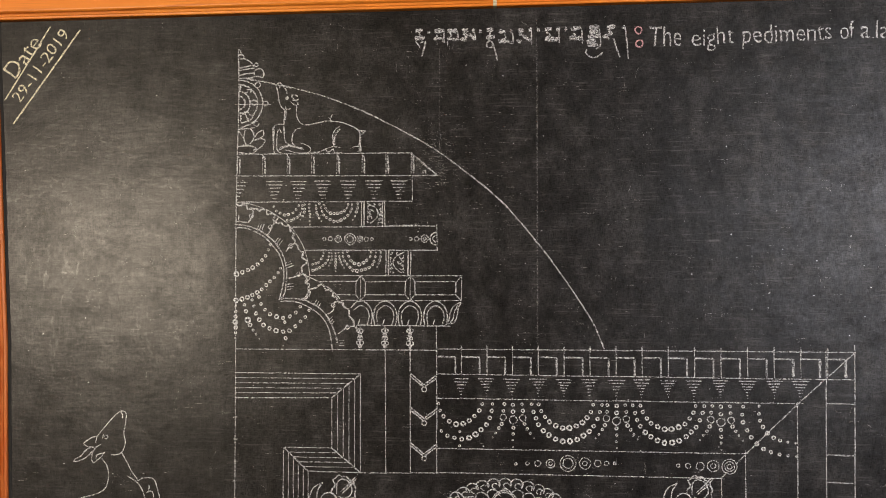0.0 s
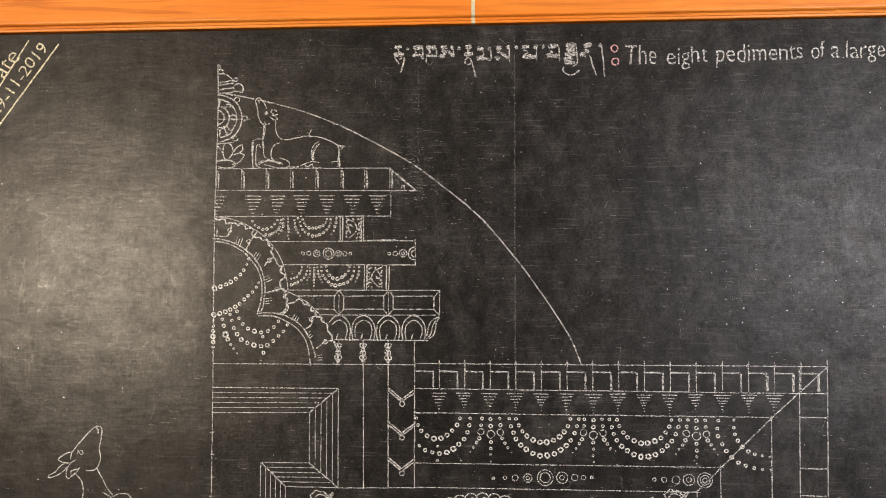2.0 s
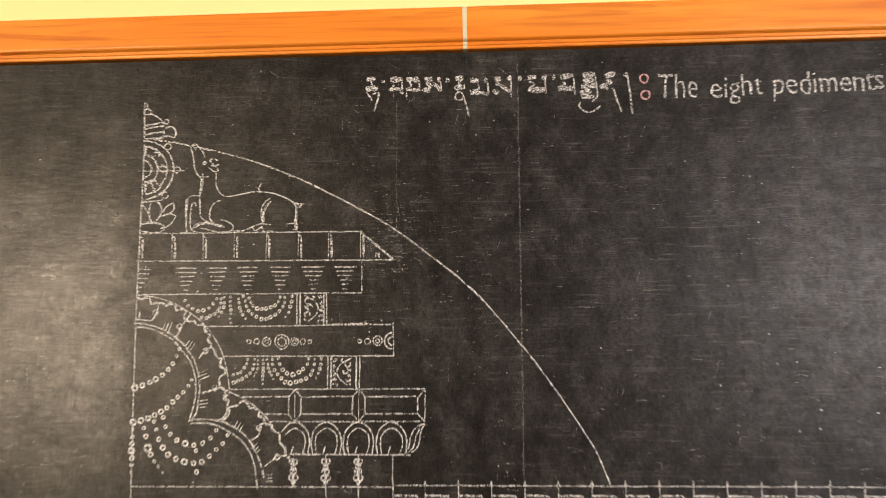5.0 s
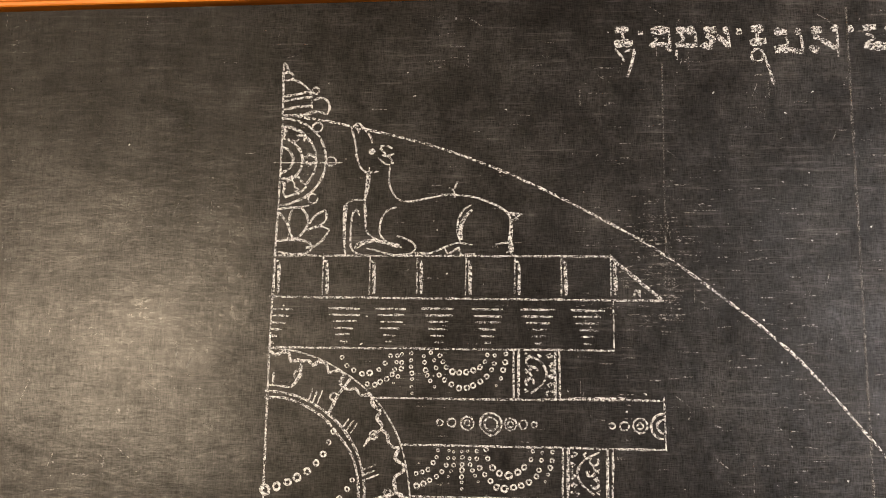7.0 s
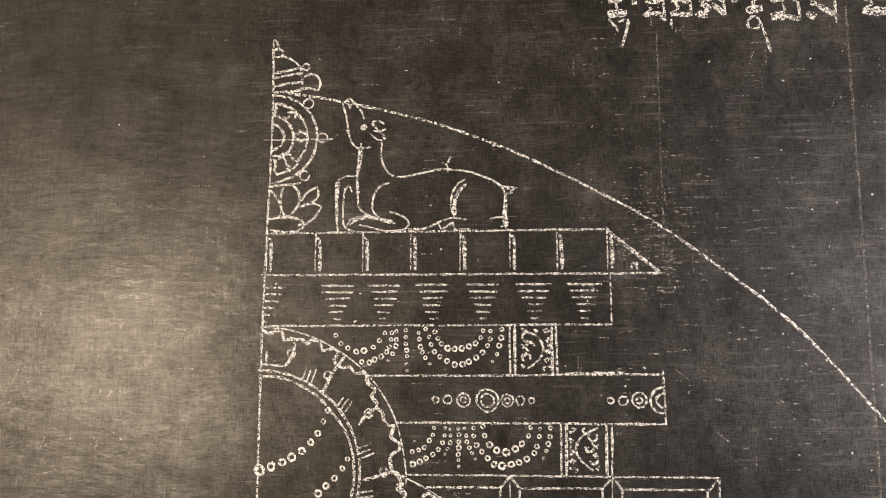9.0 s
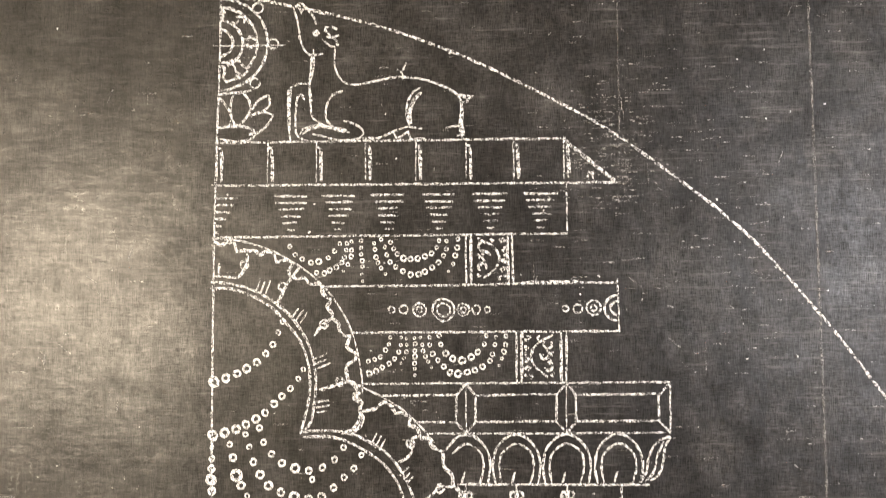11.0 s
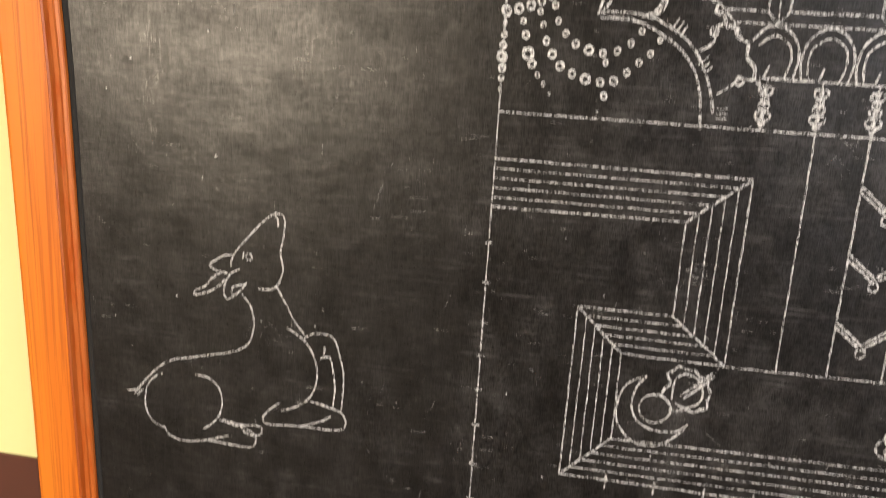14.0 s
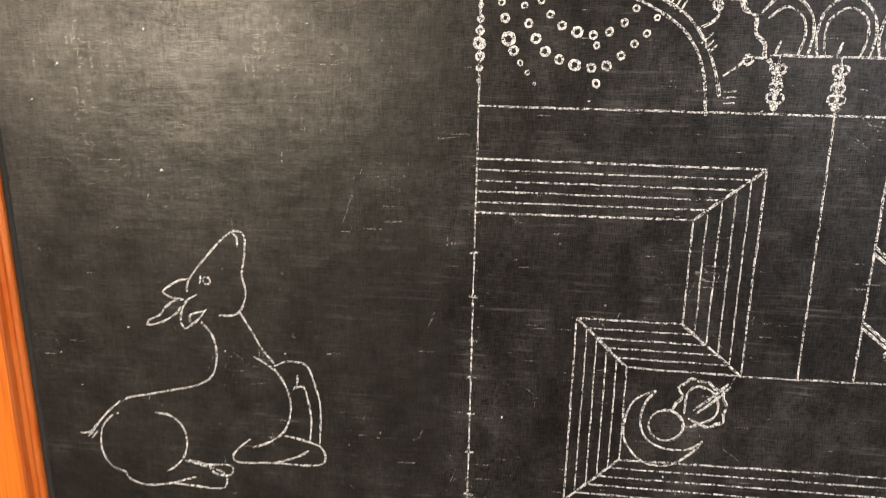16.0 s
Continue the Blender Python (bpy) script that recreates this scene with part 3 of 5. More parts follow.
scroll_panel(6.05, 7.03, 2.97, 3.97, -1)

string_of_pearls(pediment, [(1.5, 5.72), (1.62, 5.54), (1.88, 5.4), (2.02, 5.4), (2.2, 5.46), (2.34, 5.54), (2.44, 5.68), (2.52, 5.78)], 0.186, (0.045, 0.06, 0.042))
string_of_pearls(pediment, [(2.06, 5.18), (2.22, 5.18), (2.38, 5.26), (2.5, 5.32), (2.6, 5.44), (2.64, 5.62), (2.66, 5.78)], 0.139, (0.05, 0.058, 0.042))
string_of_pearls(pediment, [(2.76, 5.8), (2.76, 5.66), (2.76, 5.52), (2.68, 5.36), (2.6, 5.22)], 0.155, (0.04, 0.058, 0.03))
string_of_pearls(pediment, [(2.96, 5.82), (2.96, 5.52), (2.98, 5.02)], 0.133, (0.04, 0.052, 0.03))
string_of_pearls(pediment, [(3.22, 5.78), (3.26, 5.52), (3.3, 5.36), (3.44, 5.14)], 0.138, (0.04, 0.055, 0.03))
string_of_pearls(pediment, [(3.36, 5.84), (3.44, 5.66), (3.52, 5.42), (3.64, 5.28), (3.82, 5.18), (4.0, 5.12), (4.18, 5.16), (4.38, 5.26), (4.52, 5.38), (4.64, 5.56), (4.68, 5.8)], 0.160, (0.04, 0.066, 0.04))
string_of_pearls(pediment, [(3.54, 5.8), (3.62, 5.64), (3.72, 5.52), (3.86, 5.44), (4.02, 5.44), (4.18, 5.46), (4.34, 5.54), (4.46, 5.66), (4.52, 5.82)], 0.149, (0.045, 0.068, 0.045))
string_of_pearls(pediment, [(4.9, 5.84), (4.88, 5.64), (4.84, 5.44), (4.72, 5.18)], 0.173, (0.05, 0.058, 0.03))
string_of_pearls(pediment, [(3.54, 3.88), (3.5, 3.72), (3.42, 3.6), (3.28, 3.46), (3.08, 3.4)], 0.143, (0.034, 0.05, 0.05))
string_of_pearls(pediment, [(3.76, 3.88), (3.74, 3.7), (3.66, 3.5), (3.48, 3.34), (3.3, 3.24), (3.1, 3.16)], 0.151, (0.034, 0.05, 0.06))
string_of_pearls(pediment, [(3.86, 3.86), (3.86, 3.66), (3.84, 3.52), (3.74, 3.36)], 0.133, (0.03, 0.045, 0.028))
string_of_pearls(pediment, [(4.02, 3.86), (4.02, 3.54), (4.02, 3.12)], 0.123, (0.034, 0.055, 0.028))
string_of_pearls(pediment, [(4.14, 3.86), (4.2, 3.58), (4.26, 3.42), (4.36, 3.28)], 0.126, (0.034, 0.05, 0.028))
string_of_pearls(pediment, [(4.32, 3.88), (4.34, 3.64), (4.42, 3.48), (4.56, 3.32), (4.72, 3.18), (4.96, 3.16), (5.14, 3.18), (5.28, 3.24), (5.48, 3.36), (5.58, 3.54), (5.64, 3.88)], 0.170, (0.04, 0.075, 0.04))
string_of_pearls(pediment, [(4.5, 3.9), (4.56, 3.7), (4.7, 3.48), (4.96, 3.42), (5.16, 3.48), (5.3, 3.58), (5.4, 3.72), (5.44, 3.9)], 0.184, (0.045, 0.08, 0.045))
string_of_pearls(pediment, [(5.84, 3.88), (5.82, 3.64), (5.7, 3.3)], 0.150, (0.045, 0.055, 0.028))


def ring_row(parent, items, half=False):
    """A row of rings, each with its inner rings; half: only their left halves."""
    row = new("ring_row")
    row.parent = parent
    for c, r, *radii in items:
        bm = bmesh.new()
        for rad in radii:
            if half:
                ring(bm, c, r, rad, 0.05, 1, 90, 180)
            else:
                ring(bm, c, r, rad, 0.04 if rad > 0.05 else 0.05)
        part("ring", bm, CHALK_HAND, row)
    return row


ring_row(pediment, [(3.56, 4.43, 0.065), (3.8, 4.43, 0.09), (4.12, 4.43, 0.14, 0.06), (4.6, 4.42, 0.22, 0.14), (5.0, 4.42, 0.13, 0.06), (5.26, 4.42, 0.085), (5.48, 4.42, 0.06)])
ring_row(pediment, [(7.04, 4.42, 0.06), (7.28, 4.42, 0.09), (7.6, 4.43, 0.15, 0.06)])
ring_row(pediment, [(8.06, 4.43, 0.13, 0.25)], True)

# the scalloped shield


def scallops(bm, pts, n, depth, width=0.06, dips=0, sway=0.0):
    """A line of round lobes along pts, cusps inward; dips: deeper folds along the way."""
    path = smooth_path(pts, 0.02)
    out = []
    for i in range(n * 6 + 1):
        f = i / (n * 6)
        j = int(f * (len(path) - 1))
        a, b = path[max(0, j - 3)], path[min(len(path) - 1, j + 3)]
        t = (b - a) / np.linalg.norm(b - a)
        nrm = np.array((t[1], -t[0]))
        k = abs(math.sin(math.pi * f * n)) * depth * (0.75 + 0.7 * abs(noise.noise((f * 9, n, 2.0))))
        fold = sway * max(0.0, math.sin(math.pi * f * dips - 0.4)) ** 2 if dips else 0.0
        out.append(path[j] + nrm * (depth - k + fold) + t * 0.35 * depth * math.sin(2 * math.pi * f * n))
    stroke(bm, out, width, 0.04)


bm = bmesh.new()
A1 = [(-0.04, 5.9), (0.52, 5.84), (1.18, 5.62), (1.76, 5.28), (2.24, 4.86), (2.62, 4.30), (2.84, 3.74), (2.95, 3.18), (2.97, 2.78)]
A2 = [(2.96, 2.90), (3.32, 2.72), (3.78, 2.44), (4.14, 2.10), (4.4, 1.80)]
stroke(bm, A1, 0.035, 0.09)
stroke(bm, A2, 0.035, 0.09)
stroke(bm, [(-0.06, 5.88), (0.10, 5.76), (0.22, 5.82), (0.38, 5.80), (0.42, 5.64), (0.56, 5.66), (0.68, 5.64), (0.80, 5.65), (0.90, 5.56), (1.04, 5.63), (1.18, 5.58),
            (1.24, 5.42), (1.44, 5.46), (1.56, 5.38), (1.48, 5.24), (1.52, 5.14), (1.64, 5.06)], 0.07, 0.05)
stroke(bm, [(1.64, 5.06), (1.80, 5.09), (1.92, 4.96), (2.12, 4.96), (2.18, 4.76), (2.34, 4.64), (2.26, 4.50), (2.37, 4.36), (2.36, 4.27), (2.48, 4.18), (2.52, 4.00), (2.62, 3.92), (2.74, 3.92)], 0.07, 0.05)
stroke(bm, [(2.74, 3.92), (2.66, 3.70), (2.84, 3.56), (2.82, 3.44), (2.66, 3.32), (2.68, 3.06), (2.82, 2.92), (2.86, 2.80), (2.78, 2.72), (2.92, 2.58)], 0.07, 0.05)
stroke(bm, [(2.92, 2.8), (2.84, 2.7), (2.96, 2.58), (2.9, 2.42), (2.98, 2.3), (2.92, 2.12), (2.76, 2.0)], 0.07, 0.05)
stroke(bm, [(2.96, 2.42), (3.1, 2.44), (3.24, 2.48), (3.4, 2.6), (3.56, 2.5), (3.62, 2.38), (3.78, 2.38), (3.92, 2.28), (3.9, 2.14), (4.06, 2.08), (4.12, 1.88)], 0.07, 0.05)
stroke(bm, [(4.12, 1.88), (4.28, 1.88), (4.36, 1.72), (4.56, 1.6), (4.58, 1.34), (4.74, 1.16), (4.76, 0.96), (4.84, 0.9), (4.98, 0.72)], 0.07, 0.05)
part("scalloped_edge", bm, CHALK_HAND, pediment)
bm = bmesh.new()
for pts in ([(-0.1, 5.02), (0.30, 4.98), (0.74, 4.86), (1.20, 4.60), (1.54, 4.30), (1.82, 3.90), (1.98, 3.46), (2.04, 3.00), (2.00, 2.56), (1.94, 2.22), (1.82, 2.06)],
            [(-0.1, 4.88), (0.30, 4.88), (0.68, 4.76), (1.14, 4.50), (1.44, 4.18), (1.70, 3.86), (1.86, 3.46), (1.92, 3.00), (1.88, 2.56), (1.78, 2.18), (1.72, 1.98)],
            [(1.74, 2.02), (2.10, 2.04), (2.54, 2.02), (2.98, 1.88), (3.44, 1.60), (3.78, 1.16), (4.00, 0.66), (4.10, 0.26)],
            [(1.78, 1.92), (2.32, 1.92), (2.76, 1.78), (3.32, 1.44), (3.66, 1.02), (3.82, 0.54), (3.90, -0.06)]):
    stroke(bm, pts, 0.055, 0.07)
part("double_rim", bm, CHALK, pediment)
bm = bmesh.new()
stroke(bm, [(0.66, 5.68), (0.62, 5.38), (0.54, 5.20), (0.44, 5.10)], 0.06)
part("leaf_fold", bm, CHALK_HAND, pediment)
bm = bmesh.new()
stroke(bm, [(1.72, 5.32), (1.58, 5.14), (1.42, 4.92), (1.32, 4.70), (1.24, 4.58)], 0.06)
part("leaf_fold", bm, CHALK_HAND, pediment)
bm = bmesh.new()
stroke(bm, [(2.36, 4.27), (2.22, 4.18), (2.1, 4.06), (2.0, 3.92)], 0.06)
part("leaf_fold", bm, CHALK_HAND, pediment)
bm = bmesh.new()
stroke(bm, [(2.94, 2.90), (2.76, 3.00), (2.54, 2.98), (2.32, 2.90), (2.10, 2.84)], 0.06)
part("leaf_fold", bm, CHALK_HAND, pediment)
bm = bmesh.new()
stroke(bm, [(2.94, 2.44), (2.88, 2.22), (2.76, 2.06), (2.54, 1.98)], 0.06)
part("leaf_fold", bm, CHALK_HAND, pediment)
bm = bmesh.new()
stroke(bm, [(4.06, 1.92), (3.92, 1.84), (3.96, 1.64), (3.82, 1.48), (3.64, 1.4)], 0.055)
part("leaf_fold", bm, CHALK_HAND, pediment)
bm = bmesh.new()
stroke(bm, [(4.82, 0.92), (4.52, 0.94), (4.38, 0.82), (4.12, 0.62)], 0.05)
part("leaf_fold", bm, CHALK_HAND, pediment)
for c, r, a in ((0.92, 4.8, 70), (1.64, 4.24, 55), (2.02, 3.36, 22), (2.04, 2.5, 8), (3.22, 1.7, 62), (3.78, 1.08, 45), (4.16, 0.26, 3)):
    bm = bmesh.new()
    for k in (-0.1, 0.0, 0.1):
        d = np.array((math.cos(radians(a)), math.sin(radians(a))))
        n = np.array((-d[1], d[0])) * k
        e = hand.uniform(0.17, 0.3)
        stroke(bm, [(c + n[0], r + n[1]), (c + n[0] + e * d[0], r + n[1] + e * d[1])], 0.035)
    part("leaf_vein", bm, CHALK_HAND, pediment)
bm = bmesh.new()
rule(bm, (0.07, 5.4), (0.07, 5.12), 0.05)
rule(bm, (-0.05, 5.14), (0.44, 5.1), 0.045)
part("leaf_vein", bm, CHALK_HAND, pediment)
for c, r in ((0.58, 5.36), (1.36, 4.92), (2.2, 4.16), (2.52, 3.0), (3.92, 1.78), (4.5, 0.9)):
    bm = bmesh.new()
    ring(bm, c, r, 0.08, 0.05)
    part("leaf_curl", bm, CHALK_HAND, pediment)

string_of_pearls(pediment, [(-0.02, 3.02), (0.26, 3.10), (0.58, 3.24), (0.92, 3.46), (1.20, 3.80), (1.36, 4.22)], 0.229, (0.11, 0.075, 0.055))
string_of_pearls(pediment, [(-0.02, 1.96), (0.26, 2.02), (0.54, 2.12), (0.92, 2.34), (1.32, 2.68), (1.60, 2.96), (1.78, 3.26)], 0.24, (0.11, 0.075, 0.055))
string_of_pearls(pediment, [(0.9, 2.1), (0.98, 1.84), (1.16, 1.58), (1.42, 1.38), (1.70, 1.28), (1.94, 1.26), (2.20, 1.34), (2.44, 1.50), (2.58, 1.7)], 0.286, (0.06, 0.085, 0.06))
string_of_pearls(pediment, [(0.62, 1.98), (0.74, 1.58), (0.88, 1.24), (1.10, 0.96), (1.38, 0.82), (1.66, 0.74), (1.96, 0.70), (2.26, 0.80), (2.54, 1.06), (2.76, 1.28), (2.94, 1.56)], 0.274, (0.06, 0.1, 0.055))
string_of_pearls(pediment, [(-0.05, 1.72), (-0.05, 1.45), (-0.05, 1.2), (-0.05, 0.9), (-0.06, 0.45)], 0.229, (0.05, 0.1, 0.04))
string_of_pearls(pediment, [(0.3, 1.78), (0.38, 1.52)], 0.274, (0.07, 0.08, 0.08))
string_of_pearls(pediment, [(0.44, 1.18), (0.58, 0.9), (0.72, 0.70), (0.82, 0.56), (0.94, 0.42)], 0.229, (0.12, 0.06, 0.03))
string_of_pearls(pediment, [(1.96, 1.08), (2.0, 0.44)], 0.64, (0.06, 0.07, 0.085))

# panelled frieze and arches
bm = bmesh.new()
rule(bm, (2.98, 2.96), (9.1, 2.96), 0.04)
rule(bm, (4.3, 1.97), (8.95, 1.97), 0.04)
for a, b in ((3.35, 4.83), (5.23, 6.82), (7.21, 8.82)):
    rule(bm, (a, 2.72), (b, 2.73), 0.045)
    rule(bm, (max(a, 4.0), 2.2), (b, 2.2), 0.045)
for c in (5.03, 7.02):
    stroke(bm, [(c, 2.95), (c - 0.19, 2.72), (c - 0.2, 2.2), (c, 1.97), (c + 0.19, 2.2), (c + 0.19, 2.72), (c, 2.95)], 0.05, straight=True)
    rule(bm, (c, 2.95), (c, 1.97), 0.03)
stroke(bm, [(9.07, 2.95), (8.84, 2.7), (8.84, 2.2), (9.05, 1.97)], 0.05, straight=True)
rule(bm, (9.07, 2.95), (9.05, 1.9), 0.04)
part("panel_frieze", bm, CHALK, pediment)
bm = bmesh.new()
for c in (5.03, 6.02, 7.01, 8.03):
    stroke(bm, [(c - 0.42, 0.98), (c - 0.47, 1.3), (c - 0.4, 1.66), (c - 0.2, 1.88), (c, 1.95), (c + 0.2, 1.88), (c + 0.4, 1.66), (c + 0.47, 1.35), (c + 0.42, 1.0)][(2 if c < 5.5 else 0):], 0.05)
    stroke(bm, [(c - 0.3, 1.0), (c - 0.34, 1.3), (c - 0.28, 1.58), (c, 1.77), (c + 0.28, 1.6), (c + 0.34, 1.3), (c + 0.26, 1.0)][(2 if c < 5.5 else 0):], 0.045)
    stroke(bm, [(c - 0.1, 1.0), (c - 0.03, 1.22)], 0.045)
stroke(bm, [(9.05, 1.9), (8.78, 1.78), (8.62, 1.5), (8.56, 1.2), (8.42, 1.0)], 0.05)
stroke(bm, [(9.06, 1.88), (8.94, 1.7), (8.9, 1.4), (8.8, 1.15), (8.64, 1.04)], 0.05)
stroke(bm, [(8.92, 1.8), (8.78, 1.5), (8.7, 1.2), (8.53, 1.02)], 0.045)
rule(bm, (4.85, 0.98), (8.62, 0.96), 0.045)
part("arch_band", bm, CHALK_HAND, pediment)


def tassel(c):
    bm = bmesh.new()
    for r, dx, rad in ((0.76, 0.055, 0.075), (0.76, -0.055, 0.075), (0.6, 0.0, 0.07), (0.46, 0.04, 0.065), (0.46, -0.04, 0.065), (0.27, 0.06, 0.08), (0.27, -0.06, 0.08), (0.13, 0.0, 0.05)):
        ring(bm, c + dx, r, rad, 0.055)
    stroke(bm, [(c, 0.97), (c, 0.0)], 0.035)
    return part("tassel", bm, CHALK_HAND, pediment)


for c in (5.01, 6.01, 7.01):
    tassel(c)

# wall below: base line, uprights, chevrons, stepped fret
bm = bmesh.new()
rule(bm, (-0.06, 0.0), (8.1, 0.0), 0.04)
rule(bm, (8.07, 0.98), (8.08, -4.86), 0.045)
rule(bm, (6.02, 0.1), (6.05, -4.88), 0.04)
rule(bm, (7.02, 0.1), (7.03, -4.86), 0.045)
rule(bm, (5.0, -4.9), (8.15, -4.85), 0.035)
part("wall_line", bm, CHALK, pediment)
for r in (-0.93, -2.27, -3.67):
    bm = bmesh.new()
    for d in (0.0, -0.12):
        stroke(bm, [(7.04, r + d), (7.57, r - 0.44 + d * 0.8), (8.06, r - 0.06 + d)], 0.055, straight=True)
    ring(bm, 7.58, r - 0.62, 0.1, 0.045)
    part("chevron", bm, CHALK_HAND, pediment)

bm = bmesh.new()
OUT = [(-0.06, -0.95), (5.03, -0.96), (5.03, -4.88), (2.93, -4.86), (2.93, -6.84), (12.4, -6.72)]
INN = [(-0.06, -1.96), (3.88, -1.92), (3.88, -3.92), (1.93, -3.92), (1.9, -7.86), (12.4, -7.86)]
for k in range(6):
    f = k / 5
    pts = [(a[0] + (b[0] - a[0]) * f, a[1] + (b[1] - a[1]) * f) for a, b in zip(OUT, INN)]
    stroke(bm, pts, 0.04 if k in (0, 5) else 0.033, 0.09, 0.012, True)
for a, b in zip(OUT[1:5], INN[1:5]):
    rule(bm, a, b, 0.055)
for c in (2.92, 3.97, 5.02, 6.05, 7.1, 8.15):
    stroke(bm, [(c, -7.74), (c - 0.01, -8.06)], 0.055)
part("stepped_fret", bm, CHALK, pediment)

# ---- the drawing: the cornice ----
cornice = thing("cornice_drawing", (16.0 * UNIT, 0, BASE_Z), "white chalk drawing of a cornice with teeth and pearl swags", "chalk drawing")
TICKS = [9.06 + 1.01 * k for k in range(15)]
bm = bmesh.new()
rule(bm, (8.1, 0.05), (24.25, 0.02), 0.04)
rule(bm, (8.1, -0.94), (24.25, -1.04), 0.04)
rule(bm, (8.1, -1.9), (22.3, -1.97), 0.04)
rule(bm, (8.1, -3.88), (20.2, -3.93), 0.04)
rule(bm, (8.1, -4.83), (19.3, -4.9), 0.04)
part("cornice_line", bm, CHALK, cornice)
bm = bmesh.new()
for c in [8.1] + TICKS:
    if c > 8.2:
        rule(bm, (c, 0.2), (c, -1.0), 0.04)
        stroke(bm, [(c - 0.01, 0.14), (c + 0.01, 0.02)], 0.08)
    e = min(c + 0.72, 23.88)
    stroke(bm, [(c, -0.25), (e, -0.26)], 0.065)
    stroke(bm, [(e, -0.26), (e, -0.97)], 0.07 if c < 21 else 0.1)
part("tooth_band", bm, CHALK, cornice)
for c in TICKS[:14]:
    drop(cornice, c - 0.02 + hand.uniform(-0.03, 0.03), -1.1 + hand.uniform(-0.03, 0.0), 0.33, 7, hand.uniform(0.105, 0.125), waist=1.9)
bm = bmesh.new()
rule(bm, (24.22, 0.3), (24.18, -7.5), 0.045)
rule(bm, (23.14, 0.0), (23.12, -7.0), 0.045)
rule(bm, (22.05, -1.9), (22.04, -7.0), 0.045)
rule(bm, (20.07, -3.8), (20.08, -7.0), 0.04)
rule(bm, (19.15, -4.85), (19.16, -7.0), 0.035)
stroke(bm, [(24.24, 0.02), (21.9, -2.15), (19.12, -4.9)], 0.05)
for r in (-1.97, -3.95, -5.0, -6.0):
    rule(bm, (23.12, r + 0.02), (24.2, r), 0.05)
part("corner_line", bm, CHALK, cornice)

for m in (13.18, 17.13):
    string_of_pearls(cornice, [(m - 1.08, -2.1), (m - 0.9, -2.5), (m - 0.55, -2.86), (m, -3.02), (m + 0.55, -2.86), (m + 0.9, -2.48), (m + 1.05, -2.1)], 0.275, (0.0665, 0.114, 0.0665))
    string_of_pearls(cornice, [(m - 1.36, -2.1), (m - 1.25, -2.5), (m - 0.98, -3.05), (m - 0.4, -3.46), (m, -3.54), (m + 0.5, -3.42), (m + 1.05, -2.95), (m + 1.3, -2.4), (m + 1.38, -2.1)], 0.297, (0.0665, 0.114, 0.0665))
string_of_pearls(cornice, [(8.15, -2.1), (8.27, -2.5), (8.6, -2.82), (9.0, -2.92), (9.35, -2.8), (9.68, -2.48), (9.88, -2.1)], 0.286, (0.057, 0.114, 0.0665))
string_of_pearls(cornice, [(8.27, -3.2), (8.55, -3.38), (9.02, -3.5), (9.4, -3.42), (9.8, -3.15), (10.1, -2.85), (10.25, -2.45), (10.28, -2.1)], 0.297, (0.0665, 0.114, 0.0665))
string_of_pearls(cornice, [(8.99, -3.2), (8.99, -3.76)], 0.56, (0.05, 0.05, 0.05))
for m in (11.1, 15.13, 19.15):
    string_of_pearls(cornice, [(m, -2.12), (m, -2.4)], 0.275, (0.076, 0.0855, 0.0855))
    string_of_pearls(cornice, [(m, -3.02), (m, -3.4), (m + 0.01, -3.78)], 0.242, (0.076, 0.057, 0.0285))
    bm = bmesh.new()
    for dx, r, rad in ((0, -2.72, 0.16), (-0.39, -2.62, 0.13), (0.38, -2.64, 0.13)):
        ring(bm, m + dx, r, rad, 0.045)
    part("large_bead", bm, CHALK_HAND, cornice)
    for s in (-1, 1):
        string_of_pearls(cornice, [(m + s * 0.34, -2.1), (m + s * 0.37, -2.36)], 0.264, (0.0665, 0.0712, 0.0712))
        string_of_pearls(cornice, [(m + s * 0.44, -2.88), (m + s * 0.58, -3.1), (m + s * 0.82, -3.42)], 0.22, (0.076, 0.057, 0.0285))
string_of_pearls(cornice, [(20.6, -2.08), (20.6, -2.47), (20.7, -2.8), (20.9, -3.1), (21.17, -3.3), (21.45, -3.4), (21.96, -3.5)], 0.297, (0.057, 0.095, 0.038))
string_of_pearls(cornice, [(20.0, -2.1), (19.95, -2.58), (20.08, -2.92), (20.25, -3.24), (20.5, -3.52), (20.76, -3.74), (21.3, -3.92), (22.0, -4.0)], 0.308, (0.0665, 0.095, 0.0475))
ring_row(cornice, [(11.2, -4.44, 0.05), (11.66, -4.42, 0.07), (12.06, -4.42, 0.12), (12.56, -4.42, 0.17, 0.07), (13.24, -4.4, 0.31, 0.2), (13.9, -4.39, 0.22, 0.09), (14.4, -4.38, 0.13), (14.74, -4.38, 0.09), (15.06, -4.37, 0.05)])
ring_row(cornice, [(17.5, -4.42, 0.07), (17.88, -4.42, 0.1), (18.34, -4.43, 0.16), (18.84, -4.42, 0.22, 0.1), (19.46, -4.43, 0.29, 0.19, 0.09)])

# ---- ornaments under the cornice ----
cloud_crest = thing("cloud_crest_drawing", (10.88 * UNIT, 0, BASE_Z - 0.3), "white chalk drawing of a scalloped cloud crest", "chalk drawing")
bm = bmesh.new()
for k in range(15):
    a = radians(12 + 156 * k / 14)
    c, r = 10.78 + 2.34 * math.cos(a), -6.55 + 1.3 * math.sin(a)
    turn = math.degrees(math.atan2(math.sin(a) * 2, math.cos(a)))
    ring(bm, c, r, 0.25, 0.05, 0.9, turn - 110, 230)
    ring(bm, c + 0.06, r - 0.06, 0.12, 0.045, 0.9, turn - 60, 250)
